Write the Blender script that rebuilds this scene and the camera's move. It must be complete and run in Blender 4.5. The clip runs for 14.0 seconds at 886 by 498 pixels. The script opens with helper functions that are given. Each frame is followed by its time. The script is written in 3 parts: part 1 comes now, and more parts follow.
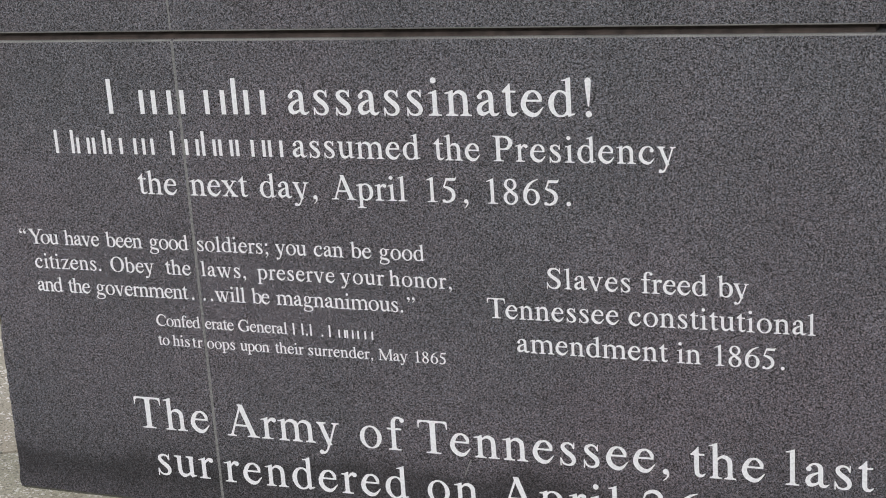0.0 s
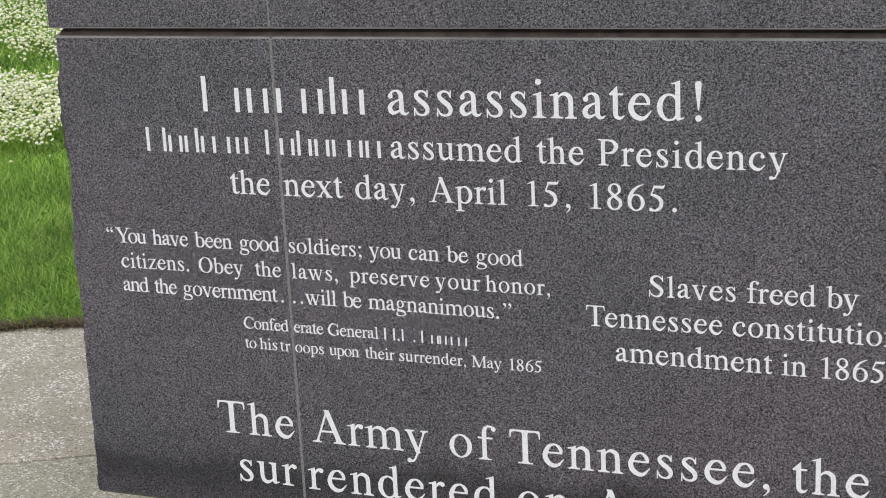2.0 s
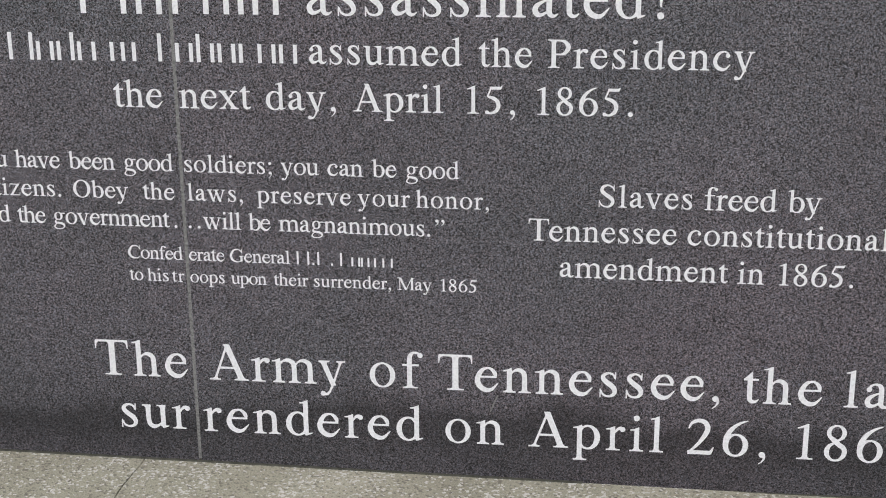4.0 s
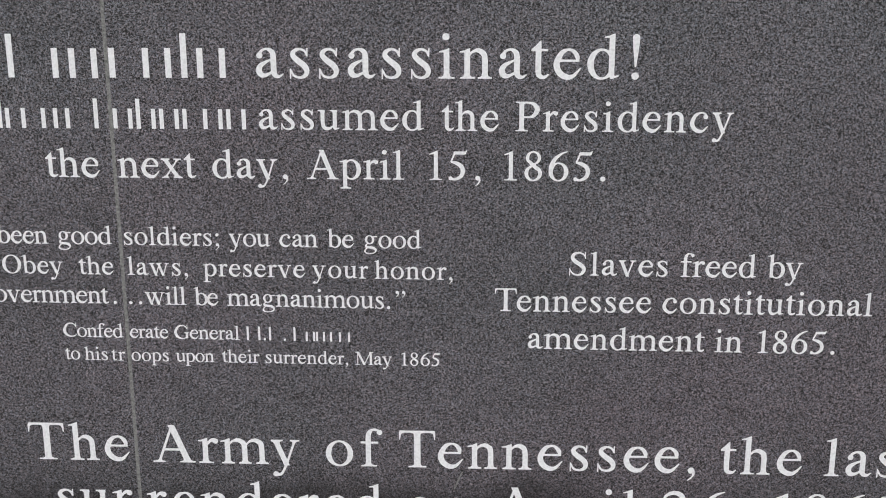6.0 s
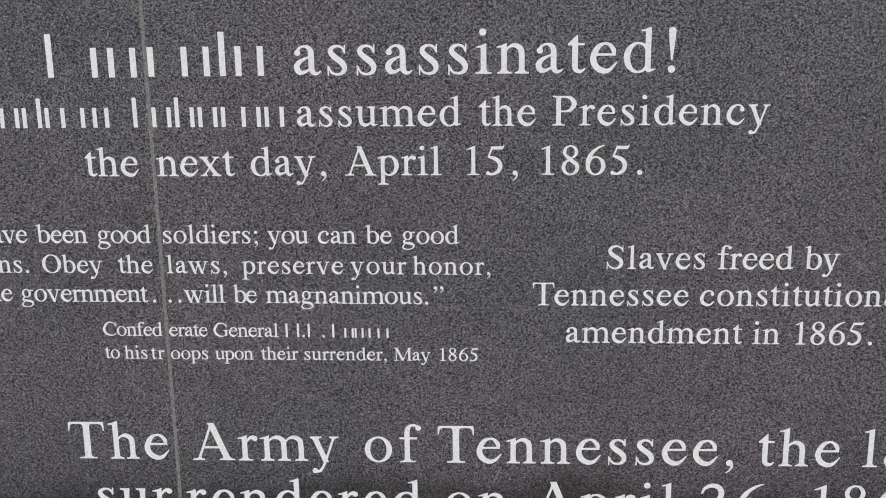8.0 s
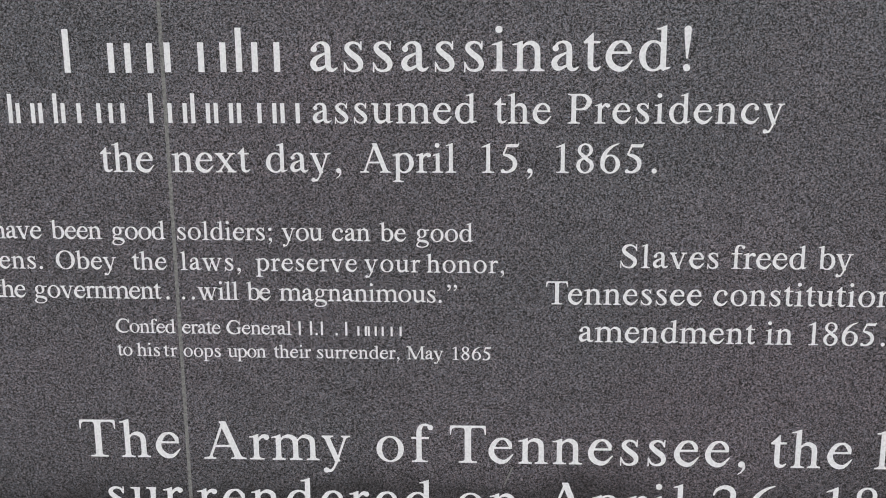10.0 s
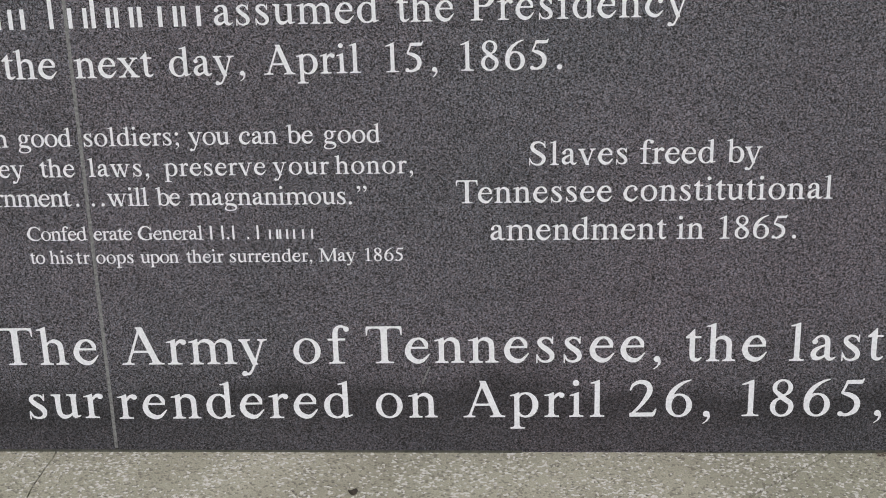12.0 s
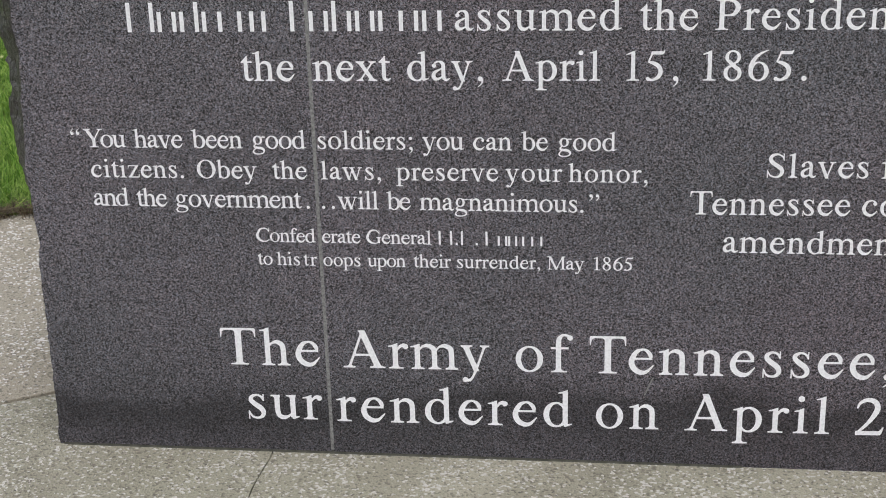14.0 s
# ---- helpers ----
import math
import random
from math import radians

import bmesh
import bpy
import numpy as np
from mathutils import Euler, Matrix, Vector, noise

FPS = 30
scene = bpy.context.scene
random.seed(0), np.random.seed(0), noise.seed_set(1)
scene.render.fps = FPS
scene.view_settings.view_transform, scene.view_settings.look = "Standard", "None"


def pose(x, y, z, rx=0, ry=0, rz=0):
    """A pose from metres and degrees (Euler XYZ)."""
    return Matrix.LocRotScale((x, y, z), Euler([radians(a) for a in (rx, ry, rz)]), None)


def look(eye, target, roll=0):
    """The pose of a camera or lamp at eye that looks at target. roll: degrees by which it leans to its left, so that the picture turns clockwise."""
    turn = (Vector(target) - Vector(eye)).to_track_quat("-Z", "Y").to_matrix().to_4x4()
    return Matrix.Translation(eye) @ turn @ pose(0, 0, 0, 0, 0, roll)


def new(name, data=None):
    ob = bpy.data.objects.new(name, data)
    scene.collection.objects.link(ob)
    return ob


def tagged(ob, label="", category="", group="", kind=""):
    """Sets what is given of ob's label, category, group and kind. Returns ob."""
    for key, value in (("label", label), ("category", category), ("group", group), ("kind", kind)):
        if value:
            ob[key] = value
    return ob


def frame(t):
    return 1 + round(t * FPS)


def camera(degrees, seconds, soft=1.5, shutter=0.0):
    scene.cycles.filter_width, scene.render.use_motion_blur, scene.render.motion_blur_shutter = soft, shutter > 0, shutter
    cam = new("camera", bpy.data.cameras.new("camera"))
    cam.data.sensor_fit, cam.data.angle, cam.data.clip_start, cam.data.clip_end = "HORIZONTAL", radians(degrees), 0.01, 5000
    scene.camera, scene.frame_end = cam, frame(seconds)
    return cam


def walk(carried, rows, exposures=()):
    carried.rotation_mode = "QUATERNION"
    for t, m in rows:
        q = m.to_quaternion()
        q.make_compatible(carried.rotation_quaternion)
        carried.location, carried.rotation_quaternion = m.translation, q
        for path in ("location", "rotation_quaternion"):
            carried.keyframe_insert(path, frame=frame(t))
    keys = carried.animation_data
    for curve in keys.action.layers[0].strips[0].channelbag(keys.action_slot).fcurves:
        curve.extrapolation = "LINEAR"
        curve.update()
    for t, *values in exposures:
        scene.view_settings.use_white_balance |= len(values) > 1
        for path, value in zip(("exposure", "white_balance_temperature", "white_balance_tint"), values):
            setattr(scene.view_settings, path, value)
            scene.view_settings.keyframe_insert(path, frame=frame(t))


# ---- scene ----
import collections

PATH = [
    (0, (1.574, -2.609, 1.4), (0.922, -0.812, 0.811), -3.8),
    (0.5, (1.489, -2.675, 1.408), (0.836, -0.87, 0.847), -1.7),
    (1, (1.471, -2.693, 1.394), (0.817, -0.887, 0.839), -1.2),
    (1.5, (1.471, -2.68, 1.412), (0.836, -0.873, 0.837), -1.9),
    (2, (1.434, -2.621, 1.346), (0.755, -0.822, 0.796), -2.8),
    (2.5, (1.306, -2.502, 1.471), (0.73, -0.7, 0.821), -2.7),
    (3, (1.166, -2.492, 1.385), (0.698, -0.653, 0.754), -0.4),
    (3.5, (1.006, -2.47, 1.411), (0.666, -0.634, 0.695), -2.0),
    (4, (0.838, -2.493, 1.349), (0.634, -0.633, 0.642), -0.5),
    (4.2, (0.828, -2.459, 1.346), (0.666, -0.589, 0.657), -1.0),
    (6.3, (0.7, -2.301, 1.433), (0.654, -0.441, 0.697), 0.0),
    (6.5, (0.715, -2.32, 1.401), (0.68, -0.449, 0.694), -0.0),
    (7, (0.74, -2.325, 1.411), (0.684, -0.458, 0.695), -0.6),
    (7.2, (0.721, -2.316, 1.427), (0.68, -0.457, 0.692), -0.7),
    (9.3, (0.632, -2.33, 1.38), (0.477, -0.461, 0.686), -1.1),
    (9.5, (0.623, -2.328, 1.4), (0.493, -0.463, 0.689), -0.9),
    (10, (0.635, -2.343, 1.364), (0.564, -0.465, 0.679), -0.4),
    (10.5, (0.675, -2.329, 1.388), (0.665, -0.465, 0.661), -0.5),
    (11, (0.713, -2.303, 1.42), (0.764, -0.462, 0.639), -0.1),
    (11.5, (0.784, -2.325, 1.379), (0.833, -0.49, 0.586), -1.0),
    (12, (0.766, -2.336, 1.352), (0.699, -0.5, 0.561), -1.6),
    (12.5, (0.681, -2.341, 1.337), (0.565, -0.496, 0.576), -0.8),
    (13, (0.643, -2.331, 1.365), (0.503, -0.495, 0.584), -0.4),
    (13.5, (0.57, -2.325, 1.388), (0.42, -0.494, 0.598), -1.1),
    (14, (0.568, -2.321, 1.367), (0.38, -0.494, 0.574), -1.7),
]
cam = camera(30.0, 14.0, soft=1.0)
walk(cam, [(t, look(eye, target, roll)) for t, eye, target, roll in PATH], exposures=[(0, 0.25, 6580, 12), (2, 0.28, 6580, 12), (4, 0.25, 6580, 12), (6.5, 0.22, 6580, 12), (11.5, 0.18, 6580, 12), (14, 0.22, 6580, 12)])

# ---- light ----
world = bpy.data.worlds.new("overcast")
scene.world = world
world.use_nodes = True
wn = world.node_tree.nodes
sky = wn.new("ShaderNodeTexSky")
sky.sky_type, sky.sun_disc = "NISHITA", False
sky.sun_elevation, sky.sun_rotation = radians(55), radians(167)
wn["Background"].inputs["Strength"].default_value = 0.15
veil = wn.new("ShaderNodeHueSaturation")  # cloud cover takes most of the blue out
veil.inputs["Saturation"].default_value = 0.3
world.node_tree.links.new(sky.outputs[0], veil.inputs["Color"])
world.node_tree.links.new(veil.outputs[0], wn["Background"].inputs["Color"])
sun = new("sun", bpy.data.lights.new("sun", "SUN"))
sun.data.energy, sun.data.angle, sun.data.color = 1.2, radians(80), (1.0, 0.97, 0.94)
sun.matrix_world = look((0.05, -1.5, 2.9), (0, 0, 0))


# ---- materials ----
class Mat:
    """A node material with a Principled surface and short helpers."""

    def __init__(self, name, rough=0.6, metal=0.0):
        self.m = bpy.data.materials.new(name)
        self.m.use_nodes = True
        self.t = self.m.node_tree
        self.p = self.t.nodes["Principled BSDF"]
        self.p.inputs["Roughness"].default_value = rough
        self.p.inputs["Metallic"].default_value = metal
        self.co = self.t.nodes.new("ShaderNodeNewGeometry").outputs["Position"]

    def put(self, a, b):
        if isinstance(a, (int, float, tuple)):
            b.default_value = a
        else:
            self.t.links.new(a, b)

    def noise(self, scale, detail=2.0, rough=0.5, co=None):
        n = self.t.nodes.new("ShaderNodeTexNoise")
        n.inputs["Scale"].default_value, n.inputs["Detail"].default_value = scale, detail
        n.inputs["Roughness"].default_value = rough
        self.put(co or self.co, n.inputs["Vector"])
        return n.outputs["Fac"]

    def cells(self, scale, out="Color", rand=1.0, co=None):
        n = self.t.nodes.new("ShaderNodeTexVoronoi")
        n.inputs["Scale"].default_value, n.inputs["Randomness"].default_value = scale, rand
        self.put(co or self.co, n.inputs["Vector"])
        return n.outputs[out]

    def ramp(self, fac, *stops, mode="LINEAR"):
        n = self.t.nodes.new("ShaderNodeValToRGB")
        n.color_ramp.interpolation = mode
        e = n.color_ramp.elements
        while len(e) < len(stops):
            e.new(0.5)
        for el, (pos, col) in zip(e, stops):
            el.position = pos
            el.color = (*col, 1) if isinstance(col, tuple) else (col, col, col, 1)
        self.put(fac, n.inputs["Fac"])
        return n.outputs["Color"]

    def mix(self, fac, a, b, kind="MIX"):
        n = self.t.nodes.new("ShaderNodeMix")
        n.data_type, n.blend_type = "RGBA", kind
        for v, s in ((fac, n.inputs[0]), (a, n.inputs[6]), (b, n.inputs[7])):
            self.put((*v, 1) if isinstance(v, tuple) else v, s)
        return n.outputs[2]

    def math(self, op, a, b=0.0):
        n = self.t.nodes.new("ShaderNodeMath")
        n.operation = op
        self.put(a, n.inputs[0])
        self.put(b, n.inputs[1])
        return n.outputs[0]

    def axis(self, k):
        n = self.t.nodes.new("ShaderNodeSeparateXYZ")
        self.put(self.co, n.inputs[0])
        return n.outputs[k]

    def random(self):
        return self.t.nodes.new("ShaderNodeObjectInfo").outputs["Random"]

    def island(self):
        return self.t.nodes.new("ShaderNodeNewGeometry").outputs["Random Per Island"]

    def colour(self, c):
        self.put((*c, 1) if isinstance(c, tuple) else c, self.p.inputs["Base Color"])
        return self

    def rough(self, r):
        self.put(r, self.p.inputs["Roughness"])
        return self

    def bump(self, height, strength=0.3, dist=0.002):
        n = self.t.nodes.new("ShaderNodeBump")
        n.inputs["Strength"].default_value, n.inputs["Distance"].default_value = strength, dist
        self.put(height, n.inputs["Height"])
        self.put(n.outputs["Normal"], self.p.inputs["Normal"])
        return self


def granite(name, honed=True):
    m = Mat(name, 0.5)
    m.p.inputs["Specular IOR Level"].default_value = 0.38
    warp = m.t.nodes.new("ShaderNodeVectorMath")
    warp.operation = "ADD"
    jitter = m.t.nodes.new("ShaderNodeTexNoise")
    jitter.inputs["Scale"].default_value = 420
    shrink = m.t.nodes.new("ShaderNodeVectorMath")
    shrink.operation = "SCALE"
    shrink.inputs["Scale"].default_value = 0.002
    m.put(m.co, jitter.inputs["Vector"])
    m.put(jitter.outputs["Color"], shrink.inputs[0])
    m.put(m.co, warp.inputs[0])
    m.put(shrink.outputs[0], warp.inputs[1])
    co = warp.outputs[0]
    crystal = m.cells(740, co=co)
    split = m.t.nodes.new("ShaderNodeSeparateColor")
    m.put(crystal, split.inputs[0])
    clump = m.math("MULTIPLY", m.math("SUBTRACT", m.noise(270, 1.0), 0.5), 1.2)
    pick = m.math("ADD", split.outputs[0], clump)
    grain = m.ramp(pick, (0.10, 0.003), (0.29, 0.013), (0.37, 0.090), (0.66, 0.122), (0.86, 0.160), (1.0, 0.27))
    tint = m.ramp(split.outputs[1], (0.2, (0.94, 0.965, 1.12)), (0.5, (1.0, 0.985, 1.045)), (0.85, (1.12, 0.965, 1.0)))
    base = m.mix(1.0, grain, tint, "MULTIPLY")
    base = m.mix(1.0, base, m.ramp(m.noise(3.2, 4.0), (0.3, 0.88), (0.7, 1.10)), "MULTIPLY")
    base = m.mix(1.0, base, m.ramp(m.noise(1.7, 3.0), (0.35, (0.965, 1.0, 1.03)), (0.65, (1.05, 0.985, 1.035))), "MULTIPLY")
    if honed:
        # damp tide mark with a ragged edge a hand's width above the paving, and drips below it; slightly darker above
        # it up to about 0.3 m
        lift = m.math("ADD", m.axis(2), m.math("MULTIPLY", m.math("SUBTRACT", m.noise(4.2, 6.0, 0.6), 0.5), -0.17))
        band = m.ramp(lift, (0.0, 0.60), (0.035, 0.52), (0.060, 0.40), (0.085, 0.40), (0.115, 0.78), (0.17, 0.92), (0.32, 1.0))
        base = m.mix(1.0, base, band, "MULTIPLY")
        base = m.mix(1.0, base, m.ramp(m.noise(16, 6.0, 0.65), (0.34, 0.84), (0.46, 1.0)), "MULTIPLY")
    else:
        # Brown weathered rock, its colour darkened further for shade between the monuments.
        base = m.mix(1.0, base, m.ramp(m.noise(14, 6.0), (0.3, (0.26, 0.235, 0.21)), (0.7, (0.66, 0.62, 0.58))), "MULTIPLY")
        base = m.mix(0.3, base, (0.034, 0.029, 0.028))
    m.colour(base)
    m.rough(m.ramp(split.outputs[2], (0.1, 0.38), (0.9, 0.62)))
    m.bump(m.noise(420 if honed else 55, 6.0), 0.15 if honed else 1.0, 0.0008 if honed else 0.012)
    return m.m


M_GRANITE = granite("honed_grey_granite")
M_ROCK = granite("rock_faced_granite", False)
m = Mat("sawn_granite_top", 0.7)
c = m.ramp(m.noise(420, 2.0), (0.3, (0.17, 0.165, 0.16)), (0.7, (0.34, 0.335, 0.325)))
M_SAWN = m.colour(m.mix(1.0, c, m.ramp(m.noise(7, 5.0), (0.35, 0.7), (0.6, 1.15)), "MULTIPLY")).bump(m.noise(300, 4.0), 0.2, 0.001).m
m = Mat("white_letter_paint", 0.75)
m.colour(m.ramp(m.noise(260, 3.0), (0.28, (0.68, 0.68, 0.70)), (0.58, (0.83, 0.83, 0.85))))
M_WHITE = m.bump(m.noise(600, 4.0), 0.3, 0.0006).m
m = Mat("joint_sealant", 0.7)
m.colour(m.ramp(m.noise(260, 4.0, 0.7), (0.32, (0.09, 0.09, 0.088)), (0.68, (0.30, 0.30, 0.29))))
M_SEAL = m.m
m = Mat("groove_mortar", 0.85)
m.colour(m.ramp(m.noise(40, 4.0), (0.3, (0.045, 0.034, 0.029)), (0.7, (0.105, 0.08, 0.068))))
M_MORTAR = m.m


def aggregate(name, low, high, stain, fleck, chip):
    """Worn concrete with pale and dark stones showing; the pours differ in their sand."""
    m = Mat(name, 0.85)
    c = m.ramp(m.noise(4.0, 6.0), (0.3, low), (0.7, high))
    c = m.mix(m.ramp(m.noise(1.1, 3.0), (0.45, 0.0), (0.7, 0.5)), c, stain)
    c = m.mix(1.0, c, m.ramp(m.noise(420, 3.0, 0.6), (0.3, 0.72), (0.7, 1.22)), "MULTIPLY")
    stone = m.t.nodes.new("ShaderNodeSeparateColor")
    m.put(m.cells(235), stone.inputs[0])
    thick = m.math("MULTIPLY", m.math("SUBTRACT", m.noise(9, 3.0), 0.5), 0.7)
    pale = m.ramp(m.math("ADD", stone.outputs[0], thick), (fleck, 0.0), (fleck + 0.06, 0.95))
    dark = m.ramp(stone.outputs[1], (0.80, 0.0), (0.88, 0.6))
    m.colour(m.mix(pale, m.mix(dark, c, (0.13, 0.12, 0.095)), chip))
    return m.bump(m.math("ADD", m.noise(300, 4.0), m.cells(235, "Distance")), 0.7, 0.0025).m


M_CONCRETE = aggregate("exposed_aggregate_concrete", (0.31, 0.293, 0.222), (0.45, 0.428, 0.336), (0.275, 0.278, 0.20), 0.85, (0.64, 0.625, 0.58))
M_SANDY = aggregate("sandy_aggregate_concrete", (0.40, 0.355, 0.28), (0.53, 0.48, 0.385), (0.37, 0.345, 0.27), 0.86, (0.82, 0.80, 0.76))
# Colours the dark mortar bed and the painted shadow line at the foot.
m = Mat("bed_mortar_and_base_shade", 0.8)
M_BASE = m.colour(m.ramp(m.noise(60, 4.0), (0.3, (0.04, 0.04, 0.03)), (0.7, (0.095, 0.095, 0.075)))).m
m = Mat("soil", 0.95)
M_SOIL = m.colour(m.ramp(m.noise(12, 6.0), (0.3, (0.075, 0.115, 0.02)), (0.7, (0.12, 0.18, 0.035)))).m


# ---- building helpers ----
def mesh_of(name, bm, material):
    me = bpy.data.meshes.new(name)
    bm.to_mesh(me)
    bm.free()
    me.materials.append(material)
    return me


def part(name, bm, material, parent, label=""):
    ob = new(name, mesh_of(name, bm, material))
    ob.parent = parent
    return tagged(ob, label)


def box(bm, x0, x1, y0, y1, z0, z1, bevel=0.0):
    r = bmesh.ops.create_cube(bm, size=1.0)
    bmesh.ops.transform(bm, matrix=Matrix.LocRotScale(((x0 + x1) / 2, (y0 + y1) / 2, (z0 + z1) / 2), None, (x1 - x0, y1 - y0, z1 - z0)), verts=r["verts"])
    if bevel:
        edges = {e for v in r["verts"] for e in v.link_edges}
        bmesh.ops.bevel(bm, geom=list(edges), offset=bevel, segments=2, affect="EDGES")
    return bm


def rough_side(z, y, seed, amp):
    """How far a pitched stone edge stands off its line, at a height and depth."""
    a = noise.noise(Vector((seed, y * 9, z * 7))) * 0.6 + noise.noise(Vector((seed + 5, y * 30, z * 26))) * 0.28
    return amp * (a + 0.16 * noise.noise(Vector((seed + 9, y * 110, z * 110))))


def rise(bm):
    """The upper courses climb a few millimetres along the wall, away from the falling ground."""
    for v in bm.verts:
        v.co.z += (0.0045 + 0.0045 * v.co.x) * min(1.0, max(0.0, (v.co.z - 0.80) / 0.1))
    return bm


def stone_block(x0, x1, y1, z0, z1, left=None, right=None, step=0.008):
    """A block with a flat face at y = 0; left and right are None for sawn ends, or f(z, y) that gives the offset of a rough end."""
    bm = bmesh.new()
    nz = max(2, int((z1 - z0) / step)) if left or right else 1
    ny = 14 if left or right else 1
    zs = [z0 + (z1 - z0) * k / nz for k in range(nz + 1)]
    ys = [y1 * (k / ny) ** 1.6 for k in range(ny + 1)]
    grid = {}
    for side, x, f in ((0, x0, left), (1, x1, right)):
        for i, z in enumerate(zs):
            for j, y in enumerate(ys):
                grid[side, i, j] = bm.verts.new((x + (f(z, y) if f else 0.0), y, z))
    g = lambda s, i, j: grid[s, i, j]  # noqa: E731
    for i in range(nz):
        bm.faces.new((g(0, i, 0), g(1, i, 0), g(1, i + 1, 0), g(0, i + 1, 0)))
        bm.faces.new((g(1, i, ny), g(0, i, ny), g(0, i + 1, ny), g(1, i + 1, ny)))
        for j in range(ny):
            bm.faces.new((g(0, i, j + 1), g(0, i, j), g(0, i + 1, j), g(0, i + 1, j + 1))).material_index = 1 if left else 0
            bm.faces.new((g(1, i, j), g(1, i, j + 1), g(1, i + 1, j + 1), g(1, i + 1, j))).material_index = 1 if right else 0
    for j in range(ny):
        bm.faces.new((g(0, nz, j), g(1, nz, j), g(1, nz, j + 1), g(0, nz, j + 1))).material_index = 2
        bm.faces.new((g(0, 0, j + 1), g(1, 0, j + 1), g(1, 0, j), g(0, 0, j)))
    arris = [e for i in (0, nz) for e in g(0, i, 0).link_edges if e.other_vert(g(0, i, 0)) is g(1, i, 0)]
    bmesh.ops.bevel(bm, geom=arris, offset=0.0026, segments=2, affect="EDGES", material=2)
    return rise(bm)


# ---- lettering: a book face cut with a broad pen, stems thick and hairlines thin ----
ADVANCE = {0.25: ".,", 0.278: "ilt;", 0.333: "fr!", 0.389: "s", 0.444: "acezQR", 0.5: "bdghnopuvxy12568", 0.556: "PS", 0.611: "T", 0.667: "C", 0.722: "wAGOY", 0.778: "m", 0.889: "M"}
WIDTH = {ch: w for w, chars in ADVANCE.items() for ch in chars}
CELL = 0.0085


class Pen:
    """Adds strokes to a field of distances; the outline of a letter lies where the field is zero."""

    def __init__(self):
        self.x, self.y = np.meshgrid(np.arange(-0.08, 0.96, CELL), np.arange(-0.27, 0.74, CELL))
        self.d = np.full(self.x.shape, 9.0)

    def add(self, d, k=0.0):
        if k:
            h = np.clip(0.5 + 0.5 * (self.d - d) / k, 0, 1)
            self.d = self.d * (1 - h) + d * h - k * h * (1 - h)
        else:
            self.d = np.minimum(self.d, d)

    def box(self, x0, x1, y0, y1, k=0.0):
        dx, dy = abs(self.x - (x0 + x1) / 2) - (x1 - x0) / 2, abs(self.y - (y0 + y1) / 2) - (y1 - y0) / 2
        self.add(np.hypot(np.maximum(dx, 0), np.maximum(dy, 0)) + np.minimum(np.maximum(dx, dy), 0), k)

    def stem(self, x, y0, y1, w=0.084):
        self.box(x - w / 2, x + w / 2, y0, y1)

    def serif(self, x0, x1, y, up=1, thick=0.024):
        """A bracketed foot (up = 1) or head (up = -1), cut level."""
        self.box(x0, x1, *sorted((y, y + up * thick)), k=0.055)
        self.d = np.maximum(self.d, (y - self.y) * up)

    def stroke(self, *pts, k=0.0):
        """A curved stroke through (x, y, width) with round ends."""
        p = np.array([pts[0], *pts, pts[-1]], float)
        run = []
        for a, b, c, d in zip(p, p[1:], p[2:], p[3:]):
            for u in np.arange(0, 1, 0.125):
                run.append(0.5 * (2 * b + (c - a) * u + (2 * a - 5 * b + 4 * c - d) * u * u + (3 * b - a - 3 * c + d) * u**3))
        run.append(p[-1])
        best = np.full(self.x.shape, 9.0)
        for a, b in zip(run, run[1:]):
            ex, ey = b[0] - a[0], b[1] - a[1]
            u = np.clip(((self.x - a[0]) * ex + (self.y - a[1]) * ey) / max(1e-9, ex * ex + ey * ey), 0, 1)
            best = np.minimum(best, np.hypot(self.x - a[0] - u * ex, self.y - a[1] - u * ey) - (a[2] + (b[2] - a[2]) * u) / 2)
        self.add(best, k)

    def slant(self, x0, y0, x1, y1, w):
        """A straight stroke cut level at both ends."""
        ex, ey = x1 - x0, y1 - y0
        off = abs((self.x - x0) * ey - (self.y - y0) * ex) / math.hypot(ex, ey) - w / 2
        self.add(np.maximum(off, np.maximum(min(y0, y1) - self.y, self.y - max(y0, y1))))

    def ring(self, cx, cy, rx, ry, ix, iy, lo=-9.0, hi=9.0, shift=0.0):
        outer = (np.hypot((self.x - cx) / rx, (self.y - cy) / ry) - 1) * min(rx, ry)
        inner = (np.hypot((self.x - cx - shift) / ix, (self.y - cy) / iy) - 1) * min(ix, iy)
        self.add(np.maximum(np.maximum(outer, -inner), np.maximum(lo - self.x, self.x - hi)))

    def ball(self, x, y, r):
        self.add(np.hypot(self.x - x, self.y - y) - r)

    def flag(self, x, top):
        """The slanting head of a lower-case stem."""
        self.stroke((x - 0.105, top - 0.056, 0.018), (x - 0.04, top - 0.046, 0.030), (x + 0.034, top - 0.010, 0.020))
        self.stroke((x - 0.02, top - 0.06, 0.045), (x + 0.028, top - 0.028, 0.026))

    def arch(self, x0, x1):
        """Springs from one stem and comes down as the next."""
        w = x1 - x0
        self.stroke((x0 + 0.03, 0.345, 0.024), (x0 + 0.30 * w, 0.405, 0.036), (x0 + 0.62 * w, 0.427, 0.066), (x1 - 0.018, 0.375, 0.084), (x1, 0.28, 0.084))
        self.stem(x1, 0.0, 0.28)

